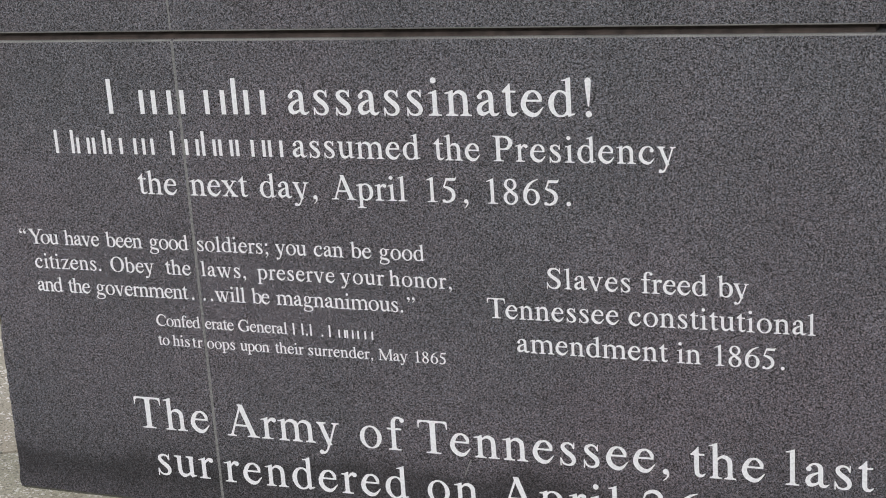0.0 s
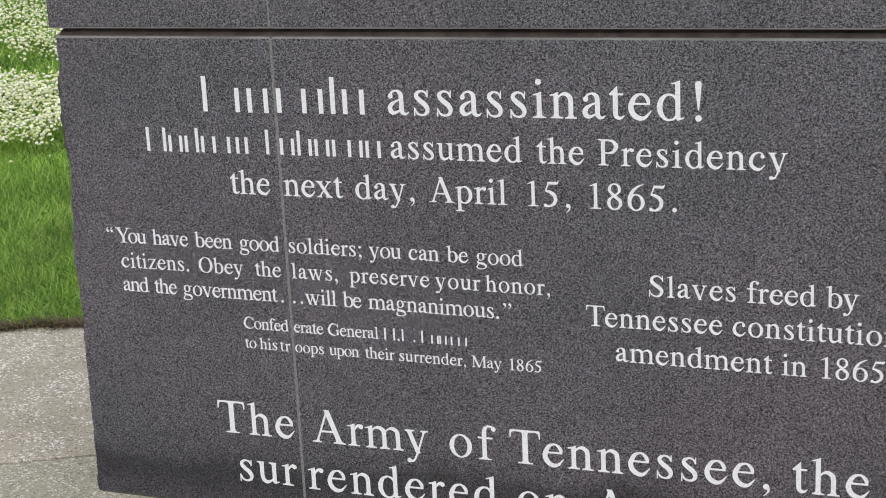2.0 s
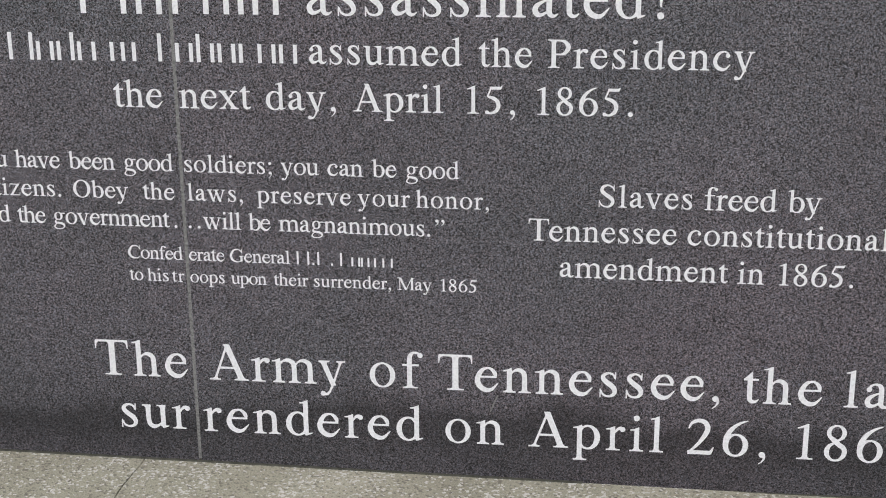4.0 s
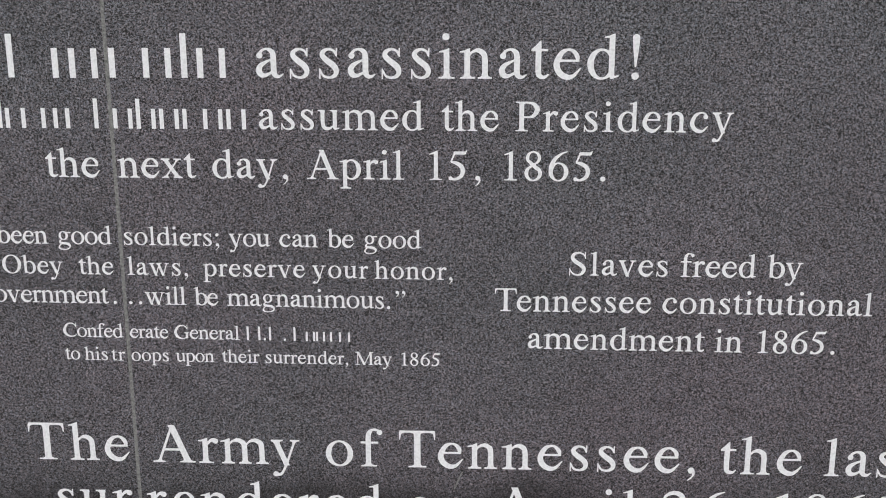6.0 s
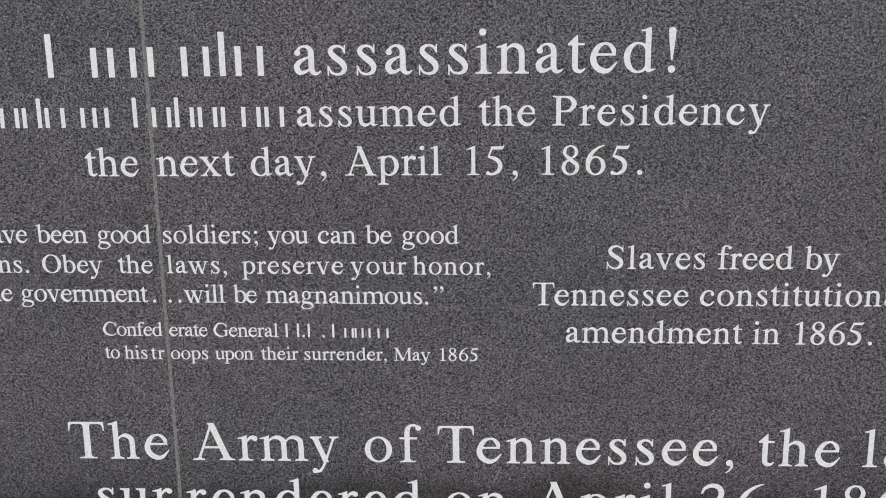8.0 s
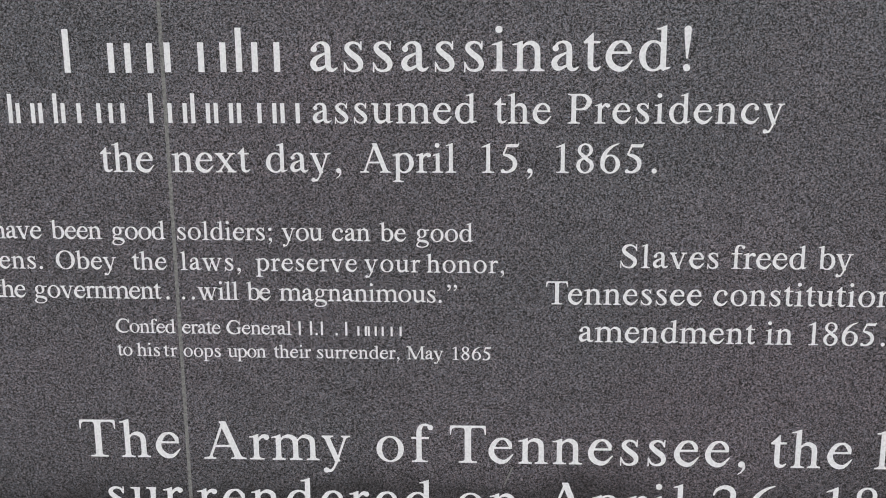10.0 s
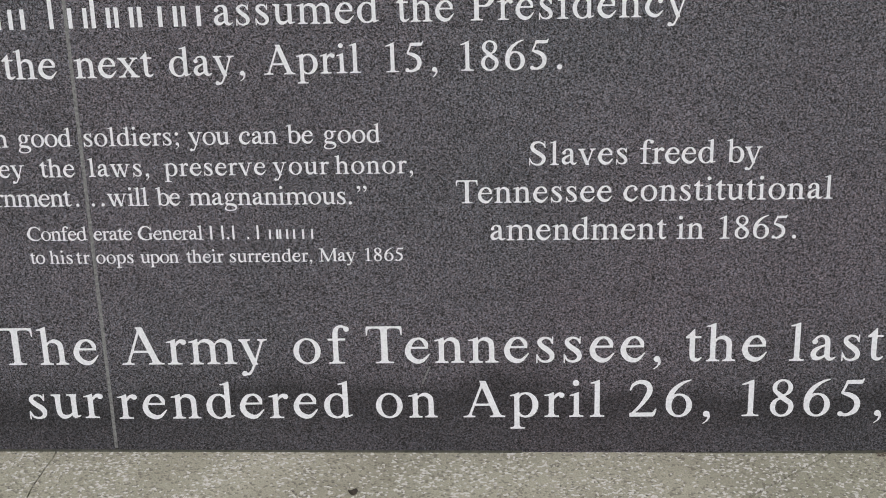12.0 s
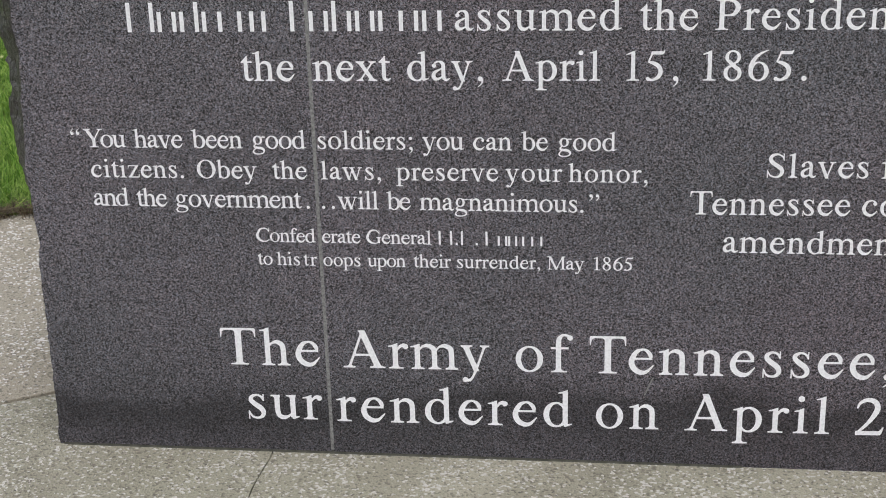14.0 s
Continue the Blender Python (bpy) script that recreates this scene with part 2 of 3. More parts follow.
    def outline(self):
        """Closed polygons along the zero of the field."""
        inside, links, place = self.d < 0, collections.defaultdict(list), {}
        cells = inside[:-1, :-1].astype(int) + inside[:-1, 1:] + inside[1:, :-1] + inside[1:, 1:]
        for i, j in zip(*np.nonzero((cells > 0) & (cells < 4))):
            sides = [((i, j), (i, j + 1)), ((i, j + 1), (i + 1, j + 1)), ((i + 1, j), (i + 1, j + 1)), ((i, j), (i + 1, j))]
            cut = [s for s in sides if inside[s[0]] != inside[s[1]]]
            for a, b in zip(cut[::2], cut[1::2]):
                links[a].append(b)
                links[b].append(a)
            for a, b in cut:
                u = self.d[a] / (self.d[a] - self.d[b])
                place[a, b] = (self.x[a] + u * (self.x[b] - self.x[a]), self.y[a] + u * (self.y[b] - self.y[a]))
        loops = []
        while links:
            at = next(iter(links))
            loop = []
            while at in links:
                loop.append(place[at])
                onward = [n for n in links.pop(at) if n in links]
                at = onward[0] if onward else None
            if len(loop) > 6:
                loops.append(np.array(thin(loop)))
        return loops


def thin(loop, slack=0.0011):
    """Drops points that lie on the line between their neighbours."""
    kept, k = [loop[0]], 0
    while k < len(loop) - 1:
        far = k + 1
        while far + 1 < len(loop) and far - k < 12:
            (ax, ay), (bx, by) = loop[k], loop[far + 1]
            size = math.hypot(bx - ax, by - ay) or 1e-9
            if max(abs((x - ax) * (by - ay) - (y - ay) * (bx - ax)) / size for x, y in loop[k + 1:far + 1]) > slack:
                break
            far += 1
        kept.append(loop[far])
        k = far
    return kept


def comma(g, x, y):
    g.ball(x, y, 0.054)
    g.stroke((x + 0.022, y + 0.005, 0.062), (x + 0.042, y - 0.06, 0.040), (x + 0.005, y - 0.135, 0.022), (x - 0.05, y - 0.178, 0.012))


def round_lower(g, ch):
    if ch == "o":
        g.ring(0.25, 0.225, 0.221, 0.235, 0.132, 0.205)
    elif ch == "c":
        g.stroke((0.37, 0.36, 0.05), (0.33, 0.42, 0.040), (0.25, 0.440, 0.036), (0.14, 0.385, 0.070), (0.070, 0.225, 0.090), (0.11, 0.095, 0.090), (0.21, 0.030, 0.080), (0.31, 0.040, 0.050), (0.405, 0.140, 0.018))
        g.ball(0.352, 0.348, 0.050)
    elif ch == "e":
        g.box(0.10, 0.40, 0.258, 0.292)
        g.stroke((0.378, 0.276, 0.036), (0.366, 0.345, 0.068), (0.315, 0.415, 0.052), (0.24, 0.441, 0.036), (0.14, 0.390, 0.070), (0.070, 0.235, 0.090), (0.105, 0.105, 0.092), (0.205, 0.032, 0.084), (0.31, 0.043, 0.055), (0.416, 0.158, 0.018))
    elif ch == "a":
        g.stroke((0.10, 0.355, 0.05), (0.125, 0.410, 0.040), (0.20, 0.441, 0.036), (0.275, 0.408, 0.070), (0.300, 0.33, 0.084), (0.300, 0.11, 0.084), (0.325, 0.040, 0.070), (0.38, 0.026, 0.044), (0.438, 0.062, 0.016))
        g.ball(0.098, 0.342, 0.046)
        g.stroke((0.28, 0.285, 0.026), (0.20, 0.250, 0.040), (0.115, 0.195, 0.070), (0.080, 0.120, 0.086), (0.115, 0.050, 0.082), (0.19, 0.046, 0.050), (0.285, 0.100, 0.030))
    elif ch == "s":
        g.stroke((0.302, 0.345, 0.020), (0.27, 0.415, 0.034), (0.19, 0.440, 0.038), (0.115, 0.402, 0.062), (0.104, 0.340, 0.076), (0.165, 0.270, 0.086), (0.26, 0.195, 0.090), (0.302, 0.118, 0.078), (0.280, 0.045, 0.060), (0.20, 0.010, 0.038), (0.11, 0.038, 0.034), (0.066, 0.125, 0.020))
        g.stroke((0.312, 0.452, 0.020), (0.310, 0.335, 0.018))
        g.stroke((0.058, -0.002, 0.022), (0.058, 0.140, 0.018))
    elif ch == "g":
        g.ring(0.222, 0.300, 0.158, 0.160, 0.078, 0.132)
        g.stroke((0.33, 0.405, 0.034), (0.40, 0.412, 0.040), (0.462, 0.412, 0.040))
        g.stroke((0.155, 0.158, 0.030), (0.092, 0.100, 0.046), (0.112, 0.048, 0.070), (0.21, 0.026, 0.080), (0.33, 0.008, 0.088), (0.412, -0.045, 0.080), (0.420, -0.115, 0.050), (0.36, -0.175, 0.036), (0.24, -0.200, 0.034), (0.11, -0.185, 0.042), (0.055, -0.125, 0.052), (0.080, -0.055, 0.036), (0.15, 0.010, 0.030))


def stemmed_lower(g, ch):
    if ch in "bp":
        low = 0.02 if ch == "b" else -0.217
        g.stem(0.115, low, 0.655 if ch == "b" else 0.43)
        g.flag(0.115, 0.683 if ch == "b" else 0.458)
        g.ring(0.262, 0.225, 0.207, 0.235, 0.122, 0.200, lo=0.115, shift=-0.012)
        if ch == "p":
            g.serif(0.005, 0.245, -0.217)
    elif ch == "d":
        g.ring(0.234, 0.225, 0.207, 0.235, 0.122, 0.200, hi=0.385, shift=0.010)
        g.stem(0.383, 0.03, 0.655)
        g.flag(0.383, 0.683)
        g.stroke((0.383, 0.022, 0.044), (0.43, 0.034, 0.034), (0.485, 0.050, 0.020))
    elif ch in "hnm":
        g.stem(0.117, 0.0, 0.655 if ch == "h" else 0.43)
        g.flag(0.117, 0.683 if ch == "h" else 0.458)
        for x0, x1 in ((0.117, 0.377),) if ch != "m" else ((0.117, 0.394), (0.394, 0.671)):
            g.arch(x0, x1)
            g.serif(x1 - 0.104, x1 + 0.106, 0.0)
        g.serif(0.013, 0.228, 0.0)
    elif ch in "il":
        g.stem(0.137, 0.0, 0.655 if ch == "l" else 0.43)
        g.flag(0.137, 0.683 if ch == "l" else 0.458)
        g.serif(0.018, 0.256, 0.0)
        if ch == "i":
            g.ball(0.128, 0.628, 0.053)
    elif ch == "r":
        g.stem(0.120, 0.0, 0.43)
        g.flag(0.120, 0.458)
        g.stroke((0.155, 0.335, 0.026), (0.20, 0.400, 0.046), (0.255, 0.424, 0.062), (0.295, 0.412, 0.060))
        g.ball(0.290, 0.402, 0.046)
        g.serif(0.008, 0.248, 0.0)
    elif ch == "u":
        g.stroke((0.115, 0.40, 0.084), (0.115, 0.17, 0.084), (0.140, 0.068, 0.080), (0.205, 0.028, 0.074), (0.285, 0.048, 0.046), (0.36, 0.110, 0.024))
        g.stem(0.377, 0.03, 0.449)
        g.serif(0.010, 0.155, 0.449, -1)
        g.serif(0.270, 0.417, 0.449, -1)
        g.stroke((0.380, 0.022, 0.044), (0.42, 0.032, 0.034), (0.472, 0.044, 0.018))
    elif ch == "f":
        g.stem(0.145, 0.0, 0.52)
        g.stroke((0.145, 0.50, 0.084), (0.156, 0.595, 0.076), (0.205, 0.658, 0.046), (0.275, 0.664, 0.038), (0.33, 0.630, 0.045))
        g.ball(0.330, 0.618, 0.046)
        g.box(0.022, 0.308, 0.416, 0.450)
        g.serif(0.028, 0.282, 0.0)
    elif ch == "t":
        g.stroke((0.125, 0.44, 0.084), (0.125, 0.130, 0.084), (0.142, 0.050, 0.074), (0.19, 0.024, 0.056), (0.235, 0.034, 0.038), (0.275, 0.068, 0.016))
        g.stroke((0.030, 0.434, 0.026), (0.09, 0.480, 0.040), (0.155, 0.568, 0.018))
        g.stroke((0.135, 0.46, 0.064), (0.152, 0.560, 0.026))
        g.box(0.022, 0.265, 0.416, 0.450)


def slanted_lower(g, ch):
    if ch in "vy":
        g.slant(0.085, 0.449, 0.262, -0.014, 0.084)
        g.slant(0.402, 0.449, 0.250, -0.014, 0.036)
        if ch == "y":
            g.stroke((0.265, 0.035, 0.045), (0.205, -0.110, 0.038), (0.155, -0.178, 0.044), (0.09, -0.180, 0.052))
            g.ball(0.078, -0.172, 0.046)
        g.serif(0.018, 0.206, 0.449, -1)
        g.serif(0.322, 0.477, 0.449, -1)
    elif ch == "w":
        for x in (0.085, 0.325):
            g.slant(x, 0.449, x + 0.158, -0.014, 0.082)
            g.slant(x + 0.298 if x > 0.2 else x + 0.268, 0.449 if x > 0.2 else 0.40, x + 0.148, -0.014, 0.036)
        for x0, x1 in ((0.021, 0.200), (0.255, 0.440), (0.550, 0.694)):
            g.serif(x0, x1, 0.449, -1)
    elif ch == "x":
        g.slant(0.090, 0.449, 0.388, 0.0, 0.084)
        g.slant(0.398, 0.449, 0.092, 0.0, 0.036)
        for x0, x1, y, up in ((0.020, 0.208, 0.449, -1), (0.296, 0.462, 0.449, -1), (0.017, 0.172, 0.0, 1), (0.278, 0.479, 0.0, 1)):
            g.serif(x0, x1, y, up)
    elif ch == "z":
        g.slant(0.368, 0.449, 0.080, 0.0, 0.078)
        g.box(0.050, 0.405, 0.417, 0.449)
        g.box(0.032, 0.405, 0.0, 0.034)
        g.stroke((0.062, 0.435, 0.026), (0.042, 0.335, 0.016))
        g.stroke((0.396, 0.014, 0.028), (0.416, 0.125, 0.016))


def capital(g, ch):
    if ch == "A":
        g.slant(0.112, 0.0, 0.352, 0.674, 0.040)
        g.slant(0.590, 0.0, 0.338, 0.674, 0.100)
        g.box(0.19, 0.50, 0.214, 0.252)
        g.serif(0.015, 0.215, 0.0)
        g.serif(0.452, 0.706, 0.0)
    elif ch in "CG":
        g.stroke((0.608, 0.475, 0.022), (0.545, 0.592, 0.040), (0.40, 0.650, 0.050), (0.22, 0.588, 0.086), (0.088, 0.345, 0.112), (0.135, 0.150, 0.108), (0.27, 0.035, 0.078), (0.41, 0.012, 0.050), (0.53, 0.040, 0.040), (0.62, 0.120, 0.022) if ch == "C" else (0.60, 0.060, 0.050))
        g.stroke((0.612, 0.662, 0.024), (0.618, 0.462, 0.018))
        if ch == "G":
            g.stem(0.590, 0.045, 0.30, 0.100)
            g.box(0.478, 0.704, 0.282, 0.306, k=0.05)
    elif ch == "O":
        g.ring(0.361, 0.331, 0.327, 0.345, 0.212, 0.312)
    elif ch == "S":
        g.stroke((0.462, 0.500, 0.022), (0.42, 0.592, 0.038), (0.30, 0.650, 0.048), (0.17, 0.612, 0.078), (0.118, 0.515, 0.096), (0.18, 0.410, 0.106), (0.32, 0.315, 0.110), (0.418, 0.220, 0.106), (0.420, 0.120, 0.094), (0.35, 0.032, 0.064), (0.25, 0.010, 0.046), (0.12, 0.062, 0.038), (0.058, 0.185, 0.022))
        g.stroke((0.458, 0.664, 0.024), (0.466, 0.485, 0.020))
        g.stroke((0.052, 0.000, 0.026), (0.050, 0.205, 0.020))
    elif ch == "T":
        g.stem(0.305, 0.0, 0.65, 0.104)
        g.stroke((0.046, 0.650, 0.020), (0.032, 0.600, 0.030), (0.024, 0.505, 0.016))
        g.stroke((0.564, 0.650, 0.020), (0.578, 0.600, 0.030), (0.586, 0.505, 0.016))
        g.serif(0.036, 0.574, 0.662, -1, 0.036)
        g.serif(0.158, 0.452, 0.0)
    elif ch == "P":
        g.stem(0.148, 0.0, 0.662, 0.102)
        g.stroke((0.15, 0.640, 0.040), (0.29, 0.640, 0.042), (0.41, 0.608, 0.076), (0.480, 0.490, 0.110), (0.41, 0.355, 0.076), (0.31, 0.318, 0.042), (0.18, 0.322, 0.034))
        g.serif(0.016, 0.285, 0.0)
        g.serif(0.016, 0.200, 0.662, -1)
    elif ch == "Y":
        g.stem(0.363, 0.0, 0.31, 0.102)
        g.slant(0.118, 0.662, 0.368, 0.260, 0.100)
        g.slant(0.610, 0.662, 0.366, 0.260, 0.040)
        g.serif(0.022, 0.275, 0.662, -1)
        g.serif(0.500, 0.703, 0.662, -1)
        g.serif(0.212, 0.514, 0.0)
    elif ch == "M":
        g.stem(0.128, 0.0, 0.662, 0.040)
        g.slant(0.140, 0.662, 0.442, 0.0, 0.100)
        g.slant(0.738, 0.662, 0.432, 0.0, 0.040)
        g.stem(0.745, 0.0, 0.662, 0.102)
        for x0, x1, y, up in ((0.012, 0.245, 0.0, 1), (0.632, 0.863, 0.0, 1), (0.012, 0.190, 0.662, -1), (0.690, 0.863, 0.662, -1)):
            g.serif(x0, x1, y, up)


def figure(g, ch):
    if ch == "1":
        g.stem(0.258, 0.0, 0.640, 0.086)
        g.stroke((0.116, 0.588, 0.020), (0.19, 0.612, 0.034), (0.288, 0.662, 0.024))
        g.stroke((0.24, 0.620, 0.050), (0.283, 0.650, 0.030))
        g.serif(0.118, 0.394, 0.0)
    elif ch == "2":
        g.stroke((0.042, 0.498, 0.026), (0.09, 0.592, 0.050), (0.20, 0.642, 0.068), (0.31, 0.608, 0.084), (0.358, 0.510, 0.092), (0.325, 0.385, 0.084), (0.21, 0.205, 0.056), (0.060, 0.036, 0.040))
        g.box(0.032, 0.425, 0.0, 0.072)
        g.stroke((0.415, 0.038, 0.062), (0.442, 0.085, 0.040), (0.466, 0.140, 0.018))
    elif ch == "5":
        g.stroke((0.175, 0.622, 0.070), (0.38, 0.622, 0.070))
        g.stroke((0.39, 0.615, 0.050), (0.430, 0.682, 0.014))
        g.stroke((0.168, 0.620, 0.040), (0.090, 0.430, 0.036))
        g.stroke((0.092, 0.420, 0.040), (0.20, 0.390, 0.078), (0.305, 0.320, 0.092), (0.345, 0.210, 0.094), (0.305, 0.090, 0.084), (0.19, 0.018, 0.052), (0.10, 0.026, 0.056))
        g.ball(0.076, 0.038, 0.044)
    elif ch == "6":
        g.stroke((0.440, 0.672, 0.016), (0.31, 0.620, 0.044), (0.18, 0.510, 0.074), (0.098, 0.360, 0.090), (0.080, 0.220, 0.090))
        g.ring(0.252, 0.204, 0.216, 0.218, 0.122, 0.184)
    elif ch == "8":
        g.ring(0.250, 0.522, 0.166, 0.154, 0.092, 0.122)
        g.ring(0.250, 0.168, 0.192, 0.182, 0.108, 0.146)
        g.stroke((0.140, 0.455, 0.060), (0.25, 0.350, 0.090), (0.365, 0.245, 0.066))


def mark(g, ch):
    if ch == ".":
        g.ball(0.125, 0.045, 0.056)
    elif ch == ",":
        comma(g, 0.118, 0.046)
    elif ch == ";":
        comma(g, 0.138, 0.046)
        g.ball(0.140, 0.403, 0.056)
    elif ch == "!":
        g.ball(0.184, 0.045, 0.055)
        g.stroke((0.184, 0.622, 0.108), (0.184, 0.470, 0.086), (0.184, 0.190, 0.024))
    elif ch == "R":
        comma(g, 0.090, 0.616)
        comma(g, 0.305, 0.616)
    elif ch == "Q":
        for x in (0.120, 0.320):
            g.ball(x, 0.490, 0.054)
            g.stroke((x - 0.022, 0.485, 0.062), (x - 0.042, 0.550, 0.040), (x - 0.005, 0.622, 0.022), (x + 0.05, 0.666, 0.012))


KINDS = ((round_lower, "oceasg"), (stemmed_lower, "bpdhnmilruft"), (slanted_lower, "vywxz"), (capital, "ACGOSTPYM"), (figure, "12568"), (mark, ".,;!QR"))
GLYPHS = {}


def glyph(ch):
    """One character as a mesh one em high, where its ink begins, and its ink width."""
    if ch in GLYPHS:
        return GLYPHS[ch]
    g = Pen()
    next(draw for draw, chars in KINDS if ch in chars)(g, ch)
    polys = g.outline()
    x0, x1 = min(p[:, 0].min() for p in polys), max(p[:, 0].max() for p in polys)
    data = bpy.data.curves.new("outline", "CURVE")
    data.dimensions, data.fill_mode, data.extrude = "2D", "BOTH", 0.004
    for p in polys:
        s = data.splines.new("POLY")
        s.points.add(len(p) - 1)
        for v, (x, y) in zip(s.points, p):
            v.co = (x - x0, y, 0, 1)
        s.use_cyclic_u = True
    ob = new("outline", data)
    bpy.context.view_layer.update()
    me = bpy.data.meshes.new_from_object(ob.evaluated_get(bpy.context.evaluated_depsgraph_get()))
    bpy.data.objects.remove(ob)
    me.name = "letter"
    me.materials.clear()
    me.materials.append(M_WHITE)
    GLYPHS[ch] = (me, x0, x1 - x0)
    return GLYPHS[ch]


# plain bars that stand for a letter each: how wide it is, and the heights of its bars
BAR = {"H": (0.60, (0.66, 0.66)), "T": (0.50, (0.66, 0)), "h": (0.42, (0.67, 0.45)), "d": (0.42, (0.45, 0.67)), "l": (0.10, (0.67,)), "i": (0.10, (0.45,)), "r": (0.27, (0.45, 0)), "c": (0.36, (0.45, 0)), "x": (0.42, (0.45, 0.45)), "w": (0.62, (0.45, 0.45, 0.45)), ".": (0.10, (0.1,))}


def bar_glyph(ch):
    """A plain stand-in for one character: upright bars of its height and width."""
    key = "bar" + ch
    if key not in GLYPHS:
        ink, highs = BAR[ch]
        wide, strokes = 0.09, []
        for k, high in enumerate(highs):
            if high:
                x = ink / 2 - wide / 2 if len(highs) == 1 else (ink - wide) * k / (len(highs) - 1)
                strokes.append((mesh_of("bar", box(bmesh.new(), 0, wide, 0, high, -0.004, 0.004), M_WHITE), x))
        GLYPHS[key] = (strokes, 0.045, ink)
    return GLYPHS[key]


def inscribe(parent, z, em, words, plain=()):
    """Sets words on the face, each between its own two x, on a line that runs from z[0] to z[1]; those in plain are bars."""
    for k, (word, x0, x1) in enumerate(words):
        make = bar_glyph if k in plain else glyph
        cut = [make(ch) for ch in word]
        lead = [c[1] for c in cut]
        trail = [0.045 if k in plain else WIDTH[ch] - c[1] - c[2] for ch, c in zip(word, cut)]
        kern = [0.0 if k in plain else -0.085 if word[n] == "Y" else -0.05 if word[n] == "T" and word[n + 1] == "e" else -0.05 if word[n] == "1" else 0.0 for n in range(len(word) - 1)]
        gaps = [trail[n] + lead[n + 1] + kern[n] for n in range(len(word) - 1)]
        track = ((x1 - x0) / em - sum(c[2] for c in cut) - sum(gaps)) / max(1, len(gaps))
        x = x0 if gaps else (x0 + x1) / 2 - em * cut[0][2] / 2
        for n, c in enumerate(cut):
            for data, dx in c[0] if k in plain else [(c[0], 0.0)]:
                ob = new("bar" if k in plain else "letter", data)
                ob.parent = parent
                ob.matrix_basis = pose(x + dx * em, -0.0002, z[0] + (z[1] - z[0]) * (x - words[0][1]) / (words[-1][2] - words[0][1]), 90) @ Matrix.Diagonal((em, em, 0.12, 1))
            if n < len(gaps):
                x += em * (c[2] + gaps[n] + track)


# ---- paving and lawn ----
def paving_line(p, way):
    return lambda x: p[1] + way * (x - p[0])


grass_edge = paving_line((-0.916, 0.90), 0.43)
slab_joint = paving_line((-0.418, 0.155), 0.555)

bm = bmesh.new()
box(bm, -400, 400, -400, 400, -0.5, -0.03)
FALL = pose(0, 0, -0.004, 0, 0.8, 0)  # the ground falls gently along the wall
tagged(part("ground", bm, M_SOIL, None), "green lawn soil reaching to the horizon", "ground", kind="structure").matrix_basis = FALL


def paving_slab(corners, parent, material=None):
    bm = bmesh.new()
    top = [bm.verts.new((x, y, 0.0)) for x, y in corners]
    low = [bm.verts.new((x, y, -0.12)) for x, y in corners]
    f = [bm.faces.new(top), bm.faces.new(low[::-1])]
    for k in range(len(corners)):
        j = (k + 1) % len(corners)
        bm.faces.new((low[k], low[j], top[j], top[k]))
    bmesh.ops.bevel(bm, geom=[e for e in bm.edges if e.verts[0].co.z > -0.01 and e.verts[1].co.z > -0.01], offset=0.0012, segments=1, affect="EDGES")
    return part("slab", bm, material or M_CONCRETE, parent)


walkway = tagged(new("pavement"), "worn exposed-aggregate concrete walkway with a sawn joint", "pavement", kind="structure")
walkway.matrix_basis = FALL
gap = 0.0065
paving_slab([(-6, slab_joint(-6) + gap), (6, slab_joint(6) + gap), (6, grass_edge(6)), (-6, grass_edge(-6))], walkway, M_SANDY)


def crack():
    """A wandering crack that runs out from the wall across the walkway."""
    y, pts = 0.30, []
    rnd = random.Random(4)
    while y > -7:
        near = y > -0.6
        pts.append((0.041 + 0.075 * y + rnd.uniform(-0.006, 0.006) * (1 if near else 6), y))
        y -= 0.032 if near else 0.25
    return pts


line = crack()
first = (line[0][0], slab_joint(line[0][0]) - gap)
west = [(-6, -7), (line[-1][0] - 0.001, -7), *[(x - 0.0012, y) for x, y in line[::-1]], first, (-6, slab_joint(-6) - gap)]
skew_joint = paving_line((1.283, -0.012), 0.90)
above = [p for p in line if p[1] > skew_joint(p[0])]
below = [p for p in line if p[1] <= skew_joint(p[0])]
cross = (below[0][0], skew_joint(below[0][0]))
far = ((0.155 + 0.418 * 0.555 + 0.012 + 0.9 * 1.283) / (0.90 - 0.555), 0.0)
far = (far[0], slab_joint(far[0]) - gap)
paving_slab(west, walkway)
paving_slab([(cross[0] + 0.003, cross[1] + 0.0028), (far[0] - 0.005, skew_joint(far[0] - 0.005) + 0.001), (first[0] + 0.003, first[1]), *[(x + 0.0012, y) for x, y in above]], walkway)
paving_slab([*[(x + 0.0012, y) for x, y in below], (below[-1][0] + 0.002, -7), (6, -7), (6, slab_joint(6) - gap), (far[0], skew_joint(far[0]) - 0.002), (cross[0] + 0.003, cross[1] + 0.0006)], walkway)
# A dark strip stands in for the shadow line under the stone.
part("base_shade_strip", box(bmesh.new(), -0.312, 0.80, -0.003, 0.01, -0.01, 0.0028, 0.0012), M_BASE, walkway, "dark strip painted as the shadow line along the foot of the stone")

# ---- the inscribed wall ----
JOINT = 0.1385
TOP, CAP, GROOVE = 1.014, 0.927, 0.912


